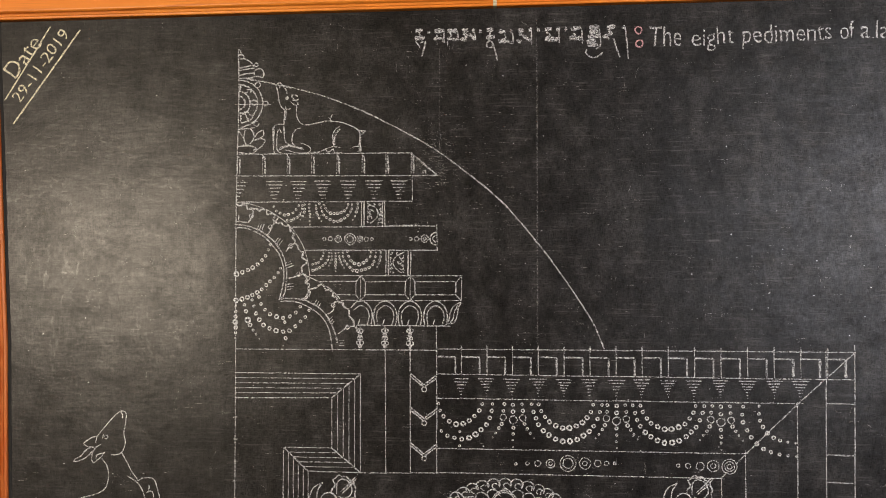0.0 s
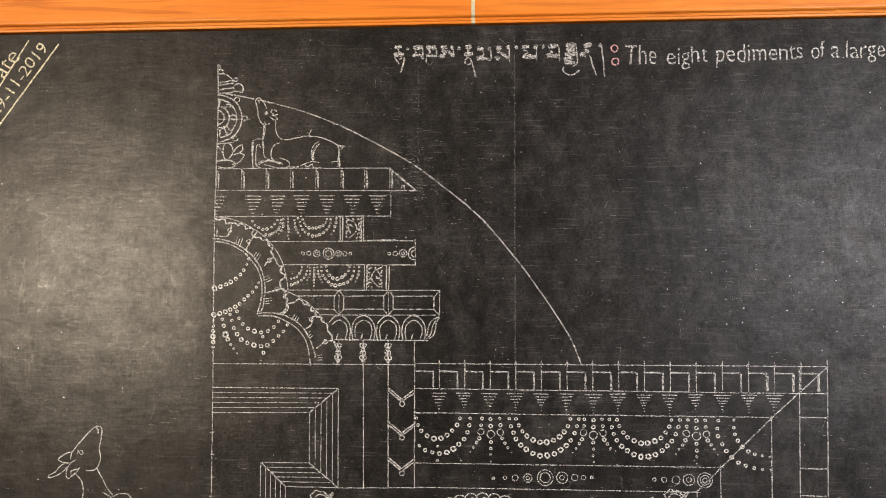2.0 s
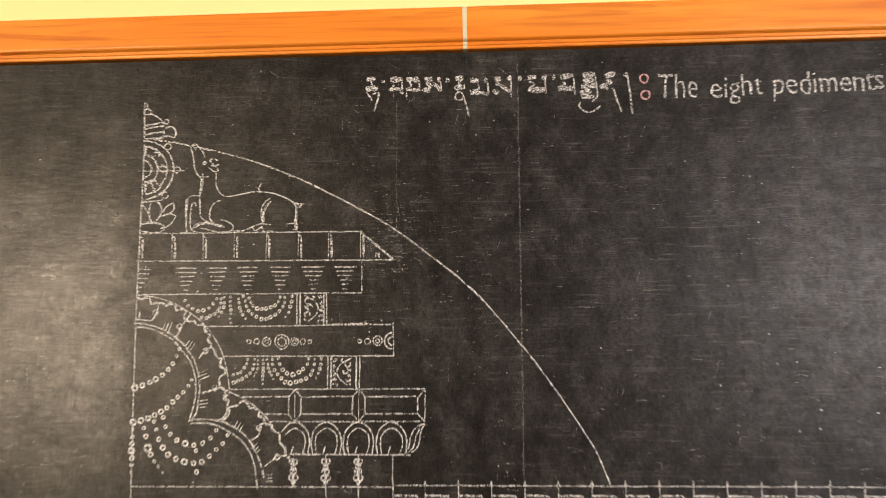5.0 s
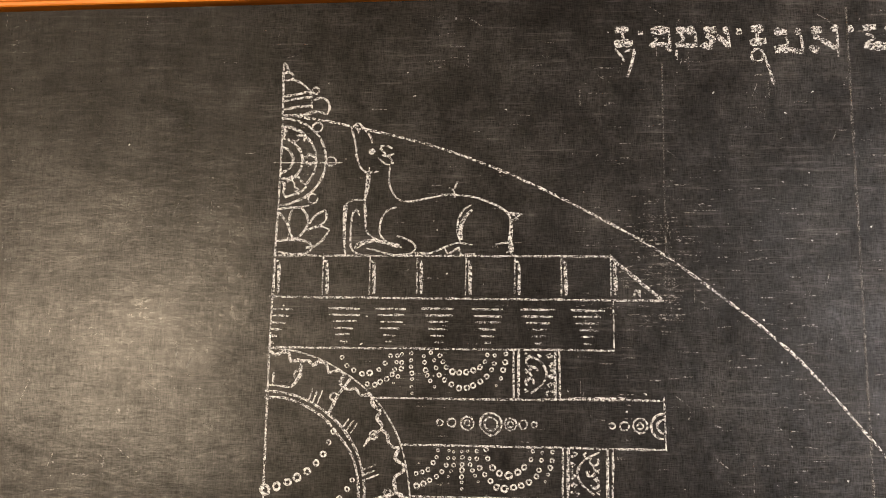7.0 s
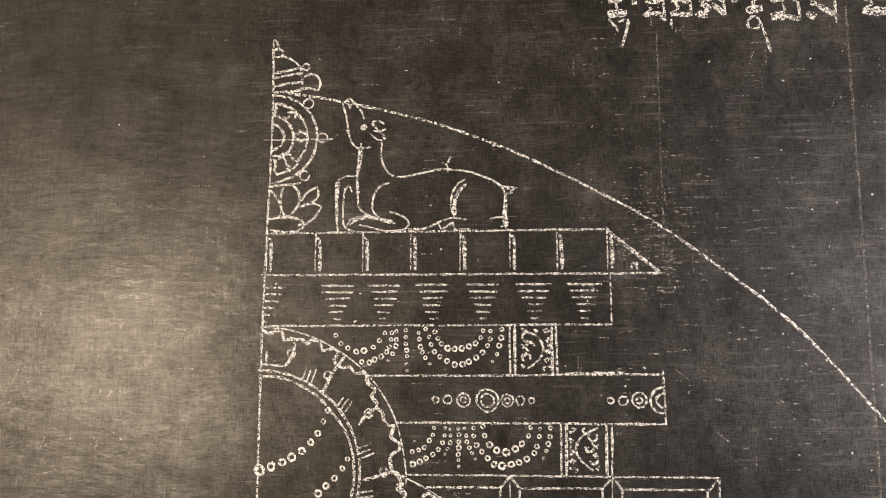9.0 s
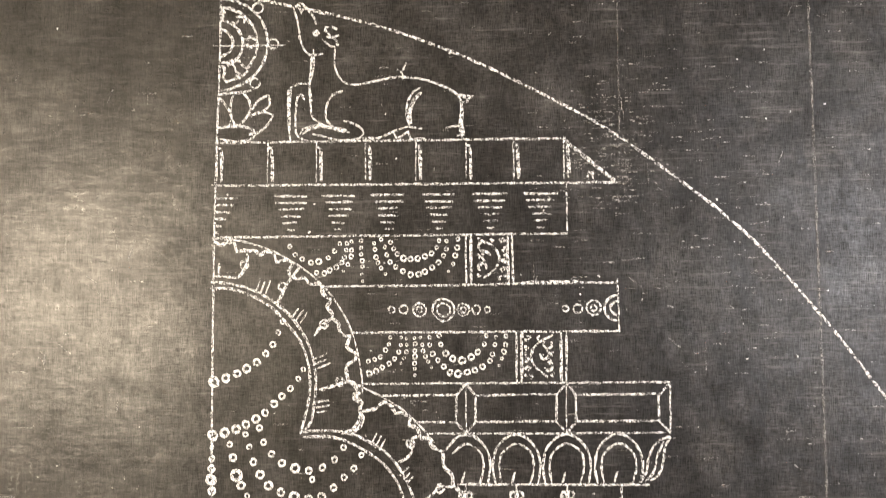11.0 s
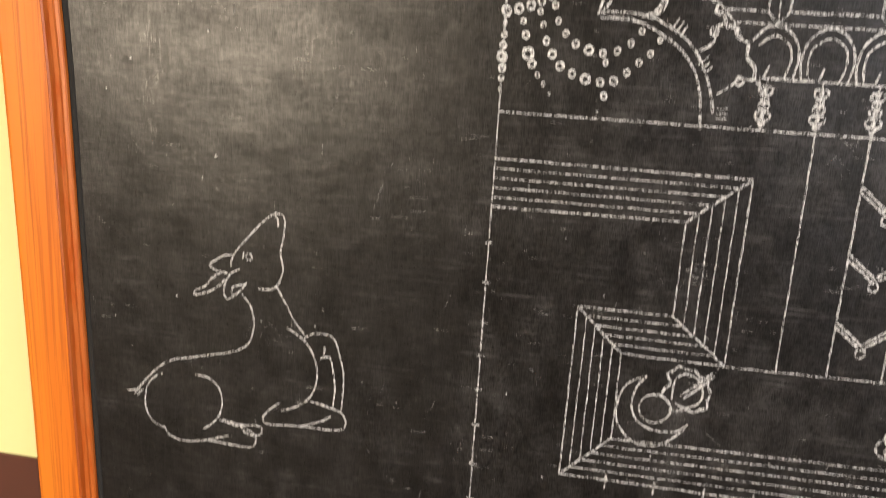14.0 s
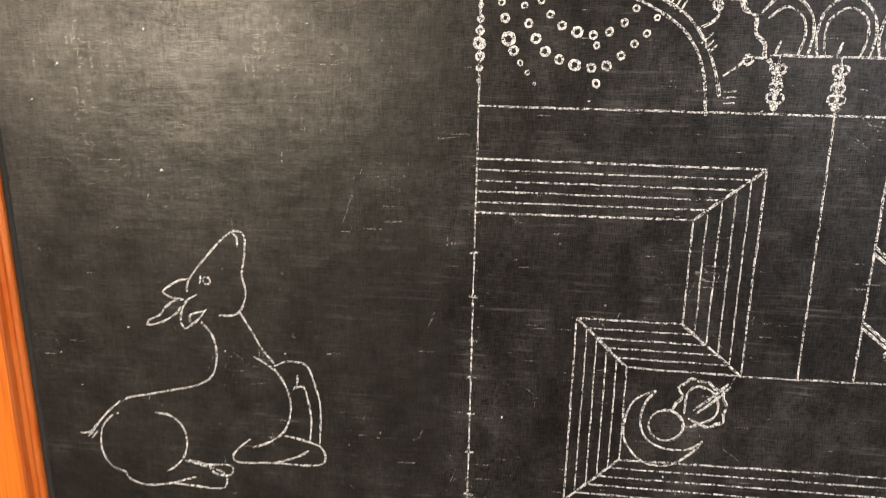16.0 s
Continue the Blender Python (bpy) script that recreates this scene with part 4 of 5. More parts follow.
part("cloud_edge", bm, CHALK_HAND, cloud_crest)
bm = bmesh.new()
for k in range(11):
    a = radians(14 + 152 * k / 10)
    c, r = 10.78 + 1.85 * math.cos(a), -6.7 + 1.08 * math.sin(a)
    ring(bm, c, r, 0.22, 0.045, 0.85, math.degrees(a) - 110, 240)
part("cloud_curl", bm, CHALK_HAND, cloud_crest)
bm = bmesh.new()
for rad in (0.52, 0.45, 0.2):
    ring(bm, 10.75, -6.02, rad, 0.05)
part("jewel", bm, CHALK_HAND, cloud_crest)


def crescent(dx, dy):
    fig = thing("crescent_drawing", (0.19 + dx * UNIT, 0, BASE_Z - 0.31 + dy * UNIT), "white chalk drawing of a crescent with a flower bud", "chalk drawing", "crescent ornaments")
    bm = bmesh.new()
    ring(bm, 3.76, -6.02, 0.33, 0.05)
    stroke(bm, [(3.52, -5.30), (3.14, -5.52), (2.98, -5.94), (3.02, -6.44), (3.38, -6.84), (3.88, -6.88), (4.32, -6.54), (4.48, -6.30)], 0.045)
    stroke(bm, [(3.52, -5.30), (3.32, -5.62), (3.28, -6.04), (3.44, -6.36), (3.78, -6.52), (4.22, -6.50), (4.48, -6.30)], 0.045)
    scallops(bm, [(3.82, -5.64), (3.96, -5.44), (3.92, -5.16), (4.22, -4.98), (4.60, -5.12), (4.82, -5.34), (4.86, -5.70), (4.74, -5.96), (4.28, -6.02), (4.06, -6.06)], 9, 0.06, 0.055)
    stroke(bm, [(4.08, -5.74), (4.10, -5.32), (4.28, -5.16), (4.56, -5.26), (4.70, -5.56), (4.62, -5.80), (4.38, -5.92), (4.16, -5.84)], 0.05)
    stroke(bm, [(4.24, -5.66), (4.56, -5.36), (4.84, -5.06)], 0.05)
    stroke(bm, [(4.3, -5.72), (4.62, -5.42), (4.88, -5.12)], 0.05)
    bmesh.ops.translate(bm, verts=bm.verts, vec=(dx * UNIT, 0, dy * UNIT))
    part("crescent", bm, CHALK_HAND, fig)
    return fig


crescent(0, 0)
crescent(13.95, 0.2)

# ---- two outline figures ----
resting_deer = thing("deer_drawing", at(3.3, 8.0), "white chalk outline of a resting deer beneath the arc", "chalk drawing")
bm = bmesh.new()
ring(bm, 2.03, 10.11, 0.045, 0.07)
stroke(bm, [(1.72, 10.68), (1.66, 10.70), (1.58, 10.64), (1.66, 10.34), (1.72, 9.98), (1.78, 9.78), (1.90, 9.66), (2.04, 9.66), (2.18, 9.68)], 0.042)
stroke(bm, [(1.64, 10.72), (1.73, 10.75), (1.82, 10.65), (1.92, 10.54), (2.0, 10.43), (2.03, 10.30)], 0.05)
stroke(bm, [(1.66, 10.68), (1.72, 10.59), (1.75, 10.53)], 0.06)
stroke(bm, [(1.66, 10.06), (1.74, 9.87)], 0.03)
stroke(bm, [(2.47, 10.18), (2.38, 10.23), (2.23, 10.23), (2.22, 10.17), (2.30, 10.10), (2.33, 10.04), (2.24, 10.03)], 0.05)
stroke(bm, [(2.26, 10.03), (2.40, 10.02), (2.51, 10.06)], 0.05)
stroke(bm, [(2.38, 10.01), (2.45, 9.95), (2.47, 9.87), (2.51, 9.84)], 0.045)
stroke(bm, [(2.17, 9.99), (2.23, 9.91), (2.33, 9.84), (2.43, 9.82)], 0.035)
part("head", bm, CHALK_HAND, resting_deer)
bm = bmesh.new()
stroke(bm, [(2.42, 9.78), (2.42, 9.42), (2.50, 9.20), (2.64, 9.06), (2.88, 9.02), (3.28, 9.10), (3.62, 9.16), (3.92, 9.16), (4.28, 9.10), (4.56, 9.00), (4.78, 8.90), (4.94, 8.78), (5.10, 8.72)], 0.042)
stroke(bm, [(1.94, 9.64), (1.93, 9.40), (1.90, 9.08), (1.95, 8.7)], 0.045)
stroke(bm, [(3.82, 9.10), (3.80, 9.26), (3.70, 9.32)], 0.042)
stroke(bm, [(3.80, 9.26), (3.88, 9.46)], 0.042)
part("body", bm, CHALK_HAND, resting_deer)
bm = bmesh.new()
stroke(bm, [(1.98, 9.78), (1.98, 9.36), (1.90, 9.06), (1.92, 8.64), (1.98, 8.34), (2.26, 8.16)], 0.042)
stroke(bm, [(1.92, 9.06), (1.66, 9.06), (1.50, 8.98), (1.46, 8.84), (1.46, 8.42), (1.48, 8.06), (1.52, 7.86)], 0.042)
stroke(bm, [(1.66, 8.84), (1.62, 8.54), (1.62, 8.06), (1.74, 7.92), (1.88, 7.88)], 0.042)
stroke(bm, [(1.64, 8.72), (1.72, 8.86), (1.80, 8.72)], 0.042)
stroke(bm, [(2.58, 8.90), (2.38, 8.82), (2.26, 8.62), (2.24, 8.34), (2.34, 8.20), (2.52, 8.08), (2.68, 8.04)], 0.042)
stroke(bm, [(1.70, 8.00), (1.74, 8.10), (1.94, 8.18), (2.26, 8.18), (2.44, 8.10), (2.72, 8.04)], 0.042)
stroke(bm, [(1.96, 8.02), (2.26, 7.94), (2.56, 7.88), (2.92, 7.92), (3.00, 8.04), (2.92, 8.16), (2.74, 8.24), (2.60, 8.28)], 0.042)
stroke(bm, [(1.52, 8.94), (1.49, 8.6), (1.50, 8.1)], 0.05)
stroke(bm, [(1.72, 8.02), (1.95, 8.14), (2.3, 8.15), (2.66, 8.08)], 0.06)
part("foreleg", bm, CHALK_HAND, resting_deer)
bm = bmesh.new()
stroke(bm, [(4.94, 8.78), (5.10, 8.76), (5.24, 8.76), (5.10, 8.68), (5.16, 8.64), (5.00, 8.64)], 0.042)
stroke(bm, [(2.98, 7.92), (3.32, 7.92), (3.52, 8.00), (3.74, 8.10), (3.92, 8.14), (4.20, 8.10)], 0.042)
stroke(bm, [(4.18, 8.94), (4.02, 8.86), (3.92, 8.68), (3.88, 8.46), (3.92, 8.22), (3.96, 8.14)], 0.042)
stroke(bm, [(3.62, 8.02), (3.68, 7.90), (3.92, 8.04), (3.96, 7.90), (4.26, 7.90)], 0.042)
stroke(bm, [(4.80, 8.88), (4.96, 8.74), (5.00, 8.50), (4.96, 8.20), (4.98, 7.98), (5.04, 7.86)], 0.042)
stroke(bm, [(4.68, 8.10), (4.88, 8.14), (5.04, 8.12), (5.02, 7.98), (4.90, 7.94)], 0.042)
stroke(bm, [(4.20, 8.84), (4.08, 8.74), (3.99, 8.58), (3.95, 8.40), (3.97, 8.2)], 0.07)
stroke(bm, [(5.02, 8.6), (5.0, 8.3), (5.03, 7.95)], 0.07)
part("hind_leg", bm, CHALK_HAND, resting_deer)
kneeling_deer = thing("deer_drawing", at(-5.5, -8.2), "white chalk outline of a kneeling deer looking up", "chalk drawing")
bm = bmesh.new()
ring(bm, -5.38, -3.6, 0.075, 0.045)
stroke(bm, [(-5.5, -3.50), (-5.52, -3.66)], 0.035)
stroke(bm, [(-5.80, -3.86), (-5.78, -3.66), (-5.56, -3.34), (-5.18, -2.90), (-4.86, -2.60), (-4.68, -2.54), (-4.54, -2.66), (-4.58, -3.10), (-4.64, -3.46), (-4.58, -3.78), (-4.66, -4.10), (-4.78, -4.26), (-4.96, -4.32), (-5.16, -4.32)], 0.045)
stroke(bm, [(-4.78, -2.58), (-4.70, -2.68), (-4.70, -2.86)], 0.045)
stroke(bm, [(-5.76, -3.58), (-5.98, -3.64), (-6.18, -3.76), (-6.32, -3.88), (-6.20, -3.98), (-6.00, -4.02), (-5.94, -4.00)], 0.045)
stroke(bm, [(-5.88, -4.02), (-6.08, -4.06), (-6.28, -4.20), (-6.44, -4.40), (-6.68, -4.52), (-6.72, -4.62), (-6.50, -4.58), (-6.24, -4.46), (-6.02, -4.28), (-5.96, -4.18)], 0.045)
stroke(bm, [(-5.60, -3.90), (-5.82, -4.04), (-5.96, -4.30), (-5.98, -4.56), (-5.90, -4.66), (-5.76, -4.56), (-5.60, -4.42), (-5.42, -4.20)], 0.045)
stroke(bm, [(-5.76, -4.56), (-5.78, -4.36), (-5.46, -4.24)], 0.045)
part("head", bm, CHALK_HAND, kneeling_deer)
bm = bmesh.new()
stroke(bm, [(-5.56, -4.48), (-5.36, -4.72), (-5.28, -4.99), (-5.28, -5.33), (-5.42, -5.69), (-5.76, -5.91), (-6.28, -6.05), (-6.90, -6.21), (-7.30, -6.31), (-7.66, -6.55), (-7.96, -6.87), (-8.16, -7.09)], 0.045)
stroke(bm, [(-8.04, -6.99), (-8.28, -7.21), (-8.48, -7.23)], 0.045)
stroke(bm, [(-8.12, -7.09), (-8.30, -7.31)], 0.045)
stroke(bm, [(-8.06, -7.15), (-8.22, -7.33)], 0.045)
stroke(bm, [(-4.74, -4.20), (-4.52, -4.58), (-4.30, -4.99), (-4.06, -5.29)], 0.045)
stroke(bm, [(-4.48, -5.17), (-4.24, -5.31), (-4.00, -5.49), (-3.82, -5.83), (-3.74, -6.21), (-3.82, -6.63), (-3.98, -6.89), (-4.24, -7.09), (-4.60, -7.25)], 0.045)
part("body", bm, CHALK_HAND, kneeling_deer)
bm = bmesh.new()
stroke(bm, [(-4.06, -5.35), (-3.80, -5.23), (-3.54, -5.23), (-3.36, -5.31), (-3.24, -5.65), (-3.12, -6.17), (-3.14, -6.83), (-3.16, -7.05)], 0.045)
stroke(bm, [(-3.58, -5.51), (-3.60, -5.73), (-3.70, -5.87)], 0.045)
stroke(bm, [(-3.68, -5.81), (-3.46, -5.77), (-3.38, -6.05), (-3.32, -6.51), (-3.36, -6.99)], 0.045)
stroke(bm, [(-3.92, -6.91), (-3.66, -6.95), (-3.34, -7.03), (-3.14, -7.11), (-3.04, -7.31), (-3.12, -7.51), (-3.48, -7.57), (-4.00, -7.57), (-4.40, -7.59), (-4.92, -7.63), (-5.06, -7.51), (-4.92, -7.29), (-4.64, -7.05)], 0.045)
stroke(bm, [(-4.14, -7.57), (-3.86, -7.47), (-3.54, -7.33), (-3.40, -7.21)], 0.045)
part("foreleg", bm, CHALK_HAND, kneeling_deer)
bm = bmesh.new()
stroke(bm, [(-7.68, -6.73), (-7.92, -6.99), (-8.02, -7.37), (-7.98, -7.73), (-7.80, -7.99), (-7.48, -8.11)], 0.045)
stroke(bm, [(-6.72, -6.61), (-6.40, -6.65), (-6.14, -6.87), (-6.06, -7.25), (-6.16, -7.61), (-6.36, -7.85), (-6.56, -7.99)], 0.045)
stroke(bm, [(-7.54, -8.09), (-7.42, -8.27), (-7.08, -8.37), (-6.60, -8.31), (-6.18, -8.17), (-5.90, -8.07)], 0.045)
stroke(bm, [(-6.14, -7.69), (-5.80, -7.77), (-5.48, -7.83), (-5.24, -7.99), (-5.28, -8.25), (-5.56, -8.31), (-6.04, -8.29), (-6.52, -8.27)], 0.045)
stroke(bm, [(-6.06, -7.67), (-5.60, -7.75), (-5.20, -7.71), (-5.06, -7.79), (-5.14, -7.95), (-5.42, -7.97), (-5.60, -7.85)], 0.045)
part("hind_leg", bm, CHALK_HAND, kneeling_deer)

# ---- writing ----


def lettering(parent, text, c, r, width, height, turn=0.0, material=None, thin=0.0, name="word", capital=True):
    """A word in the built-in font, its baseline starting at (c, r), set to a width and a capital height in squares."""
    curve = bpy.data.curves.new(name, "FONT")
    curve.body, curve.size, curve.offset, curve.resolution_u = text, 1.0, thin, 4
    ob = new(name, curve)
    me = bpy.data.meshes.new_from_object(ob.evaluated_get(bpy.context.evaluated_depsgraph_get()))
    bpy.data.objects.remove(ob)
    bm = bmesh.new()
    bm.from_mesh(me)
    bmesh.ops.subdivide_edges(bm, edges=[e for e in bm.edges if e.calc_length() > 0.12], cuts=2)
    xs = [v.co.x for v in bm.verts]
    x0, x1 = min(xs), max(xs)
    ca, sa = math.cos(radians(turn)), math.sin(radians(turn))
    seed = hand.uniform(0, 50)
    for v in bm.verts:
        x = (v.co.x - x0) / (x1 - x0) * width
        y = v.co.y / 0.72 * height
        y += 0.07 * height * noise.noise((seed, x * 1.7, 0.0)) + 0.03 * noise.noise((seed + 9, x * 4, y * 4))
        x += 0.05 * height * noise.noise((seed + 5, x * 2.5, y * 2)) + 0.03 * noise.noise((seed + 2, x * 5, y * 5))
        v.co = at(c + x * ca - y * sa, r + x * sa + y * ca, 0.0004)
    return part(name, bm, material or CHALK_HAND, parent)


title = thing("title_writing", (20.0 * UNIT, 0, BASE_Z + 12 * UNIT), "white chalk handwriting along the top of the blackboard", "handwriting")
lettering(title, "The", 16.45, 11.98, 1.25, 0.84, -1, thin=-0.008)
lettering(title, "eight", 18.12, 11.98, 1.6, 0.74, 2, thin=-0.008)
lettering(title, "pediments", 20.05, 12.04, 3.4, 0.74, 1.5, thin=-0.008)
lettering(title, "of", 23.78, 12.15, 0.52, 0.72, 2, thin=-0.008)
lettering(title, "a", 24.52, 12.18, 0.36, 0.76, 2, thin=-0.008)
lettering(title, "large", 25.14, 12.17, 1.5, 0.72, 2, thin=-0.008)
lettering(title, "c", 27.1, 12.26, 0.36, 0.72, 0, thin=-0.008)
for r, c in ((12.63, 16.03), (12.1, 16.07)):
    bm = bmesh.new()
    ring(bm, c, r, 0.13, 0.06, 1.1)
    part("colon_ring", bm, CHALK_PINK, title, "pink chalk ring")

title_signs = thing("heading_signs", (11.0 * UNIT, 0, BASE_Z + 12.4 * UNIT), "row of broad white chalk letter strokes on the blackboard", "handwriting")
bm = bmesh.new()
stroke(bm, [(7.22, 12.76), (7.51, 12.76)], 0.17)
stroke(bm, [(7.38, 12.71), (7.40, 12.53)], 0.06)
stroke(bm, [(7.20, 12.45), (7.60, 12.47)], 0.17)
stroke(bm, [(7.22, 12.34), (7.34, 12.18), (7.42, 12.05)], 0.06)
stroke(bm, [(7.42, 12.27), (7.62, 12.31), (7.56, 12.00), (7.47, 11.71)], 0.06)
stroke(bm, [(7.76, 12.73), (7.76, 12.64)], 0.13)
part("letter", bm, CHALK, title_signs)
bm = bmesh.new()
stroke(bm, [(7.98, 12.73), (8.38, 12.75)], 0.17)
stroke(bm, [(8.02, 12.62), (8.11, 12.53), (7.93, 12.40)], 0.06)
stroke(bm, [(7.93, 12.40), (8.29, 12.42), (8.38, 12.26)], 0.11)
stroke(bm, [(8.36, 12.70), (8.38, 12.35)], 0.06)
part("letter", bm, CHALK, title_signs)
bm = bmesh.new()
stroke(bm, [(8.51, 12.73), (8.91, 12.72)], 0.17)
stroke(bm, [(8.58, 12.66), (8.67, 12.53), (8.49, 12.42)], 0.06)
stroke(bm, [(8.51, 12.39), (8.93, 12.39)], 0.11)
stroke(bm, [(8.91, 12.70), (8.93, 12.35)], 0.06)
stroke(bm, [(8.51, 12.30), (8.51, 12.08)], 0.045)
part("letter", bm, CHALK, title_signs)
bm = bmesh.new()
stroke(bm, [(9.09, 12.72), (9.36, 12.74)], 0.17)
stroke(bm, [(9.13, 12.61), (9.31, 12.50), (9.04, 12.37), (9.27, 12.34)], 0.11)
stroke(bm, [(9.36, 12.61), (9.62, 12.34)], 0.11)
stroke(bm, [(9.49, 12.72), (9.60, 12.72)], 0.17)
stroke(bm, [(9.60, 12.70), (9.62, 12.34)], 0.06)
stroke(bm, [(9.82, 12.76), (9.82, 12.61)], 0.13)
part("letter", bm, CHALK, title_signs)
bm = bmesh.new()
stroke(bm, [(10.07, 12.74), (10.33, 12.74)], 0.17)
stroke(bm, [(10.20, 12.69), (10.20, 12.51)], 0.06)
stroke(bm, [(10.04, 12.43), (10.38, 12.47)], 0.17)
stroke(bm, [(10.07, 12.20), (10.15, 12.29), (10.29, 12.25), (10.27, 12.03), (10.09, 12.05), (10.07, 12.20)], 0.06)
stroke(bm, [(10.31, 12.20), (10.42, 11.85), (10.51, 11.49)], 0.06)
part("letter", bm, CHALK, title_signs)
bm = bmesh.new()
stroke(bm, [(10.55, 12.67), (10.82, 12.66)], 0.17)
stroke(bm, [(10.78, 12.55), (10.82, 12.38), (10.53, 12.33)], 0.06)
stroke(bm, [(10.55, 12.25), (10.82, 12.27)], 0.17)
stroke(bm, [(10.78, 12.29), (11.13, 12.20)], 0.11)
stroke(bm, [(10.98, 12.69), (11.09, 12.64)], 0.17)
stroke(bm, [(11.09, 12.64), (11.13, 12.24)], 0.06)
part("letter", bm, CHALK, title_signs)
bm = bmesh.new()
stroke(bm, [(11.31, 12.68), (11.53, 12.70)], 0.17)
stroke(bm, [(11.35, 12.55), (11.53, 12.50)], 0.11)
stroke(bm, [(11.26, 12.33), (11.44, 12.24)], 0.17)
stroke(bm, [(11.49, 12.50), (11.80, 12.28)], 0.11)
stroke(bm, [(11.75, 12.77), (11.84, 12.68)], 0.17)
stroke(bm, [(11.84, 12.68), (11.84, 12.10)], 0.06)
stroke(bm, [(12.11, 12.79), (12.13, 12.63)], 0.13)
part("letter", bm, CHALK, title_signs)
bm = bmesh.new()
stroke(bm, [(12.37, 12.72), (12.64, 12.74)], 0.17)
stroke(bm, [(12.42, 12.59), (12.60, 12.50), (12.40, 12.37)], 0.06)
stroke(bm, [(12.37, 12.32), (12.91, 12.32)], 0.17)
stroke(bm, [(12.84, 12.76), (12.95, 12.69)], 0.17)
stroke(bm, [(12.93, 12.67), (12.93, 12.18)], 0.06)
stroke(bm, [(13.22, 12.80), (13.17, 12.63)], 0.13)
part("letter", bm, CHALK, title_signs)
bm = bmesh.new()
stroke(bm, [(13.40, 12.71), (13.80, 12.78)], 0.17)
stroke(bm, [(13.48, 12.58), (13.57, 12.49), (13.31, 12.40)], 0.06)
stroke(bm, [(13.35, 12.34), (13.80, 12.35)], 0.17)
stroke(bm, [(13.82, 12.71), (13.86, 12.13)], 0.06)
part("letter", bm, CHALK, title_signs)
bm = bmesh.new()
stroke(bm, [(14.11, 12.77), (14.51, 12.79)], 0.17)
stroke(bm, [(14.11, 12.57), (14.46, 12.62)], 0.17)
stroke(bm, [(14.06, 12.40), (14.51, 12.44)], 0.17)
stroke(bm, [(14.02, 12.18), (14.37, 12.26)], 0.17)
stroke(bm, [(14.06, 12.04), (14.46, 12.08)], 0.11)
stroke(bm, [(14.51, 12.71), (14.55, 12.08), (14.37, 11.91)], 0.06)
stroke(bm, [(14.02, 11.91), (13.97, 11.78), (14.15, 11.60), (14.42, 11.60), (14.64, 11.77)], 0.06)
part("letter", bm, CHALK, title_signs)
bm = bmesh.new()
stroke(bm, [(14.82, 12.72), (15.13, 12.81)], 0.17)
stroke(bm, [(14.86, 12.61), (14.99, 12.52), (14.68, 12.39), (14.91, 12.32)], 0.11)
stroke(bm, [(15.08, 12.30), (15.17, 11.95), (15.31, 11.57)], 0.06)
part("letter", bm, CHALK, title_signs)
bm = bmesh.new()
stroke(bm, [(15.39, 12.74), (15.53, 12.76)], 0.17)
stroke(bm, [(15.53, 12.70), (15.59, 12.08), (15.64, 11.50)], 0.06)
part("letter", bm, CHALK, title_signs)

date_note = thing("date_writing", (-8.5 * UNIT, 0, BASE_Z + 11 * UNIT), "slanting cream chalk date in the corner of the blackboard", "handwriting")
lettering(date_note, "Date", -9.3, 11.02, 1.85, 0.74, 52, CHALK_CREAM, -0.006)
lettering(date_note, "29-11-2019", -9.1, 10.02, 3.5, 0.5, 53.5, CHALK_CREAM, -0.004)
bm = bmesh.new()
stroke(bm, [(-9.76, 10.16), (-8.8, 11.65), (-7.84, 13.18)], 0.06)
stroke(bm, [(-9.38, 9.18), (-7.98, 11.1), (-6.58, 13.02)], 0.07)
part("underline", bm, CHALK_CREAM, date_note)

# ---- traces of older chalk ----
bm = bmesh.new()
stroke(bm, [(12.05, 13.2), (12.06, 6.0), (12.06, 0.2)], 0.048)
stroke(bm, [(8.2, 12.0), (8.18, 8.0), (8.15, 7.2)], 0.03)
tagged(part("guide_line", bm, CHALK_GHOST), "faint half-wiped upright chalk guide lines", "chalk trace")
bm = bmesh.new()
for k in range(420):
    c, r = hand.uniform(-9, 27), hand.uniform(-10, 13.2)
    many = 1 if hand.random() < 0.6 else hand.randint(3, 8)
    for j in range(many):
        c1, r1 = c + hand.uniform(-0.5, 0.5) * (many > 1), r + hand.uniform(-0.4, 0.4) * (many > 1)
        a = hand.choice((0.0, 0.0, 0.02, -0.03, 0.15, 1.57, 1.2, 2.5))
        n = hand.uniform(0.03, 0.1) if hand.random() < 0.5 else hand.uniform(0.1, 0.45)
        stroke(bm, [(c1, r1), (c1 + n * math.cos(a), r1 + n * math.sin(a))], hand.uniform(0.012, 0.035), 0.06)
tagged(part("chalk_specks", bm, CHALK_FAINT), "scattered small chalk specks and scratches on the blackboard", "chalk trace", kind="stuff")
bm = bmesh.new()
for k in range(150):
    c, r = hand.uniform(-9, 27), hand.uniform(-10, 13.2)
    if k > 60:
        c = hand.uniform(0, 26)
    n = hand.uniform(0.015, 0.06)
    stroke(bm, [(c, r), (c + n, r + hand.uniform(-0.04, 0.04))], hand.uniform(0.025, 0.05), 0.03)
tagged(part("chalk_crumbs", bm, CHALK_HAND), "white chalk crumbs caught on the blackboard", "chalk trace", kind="stuff")


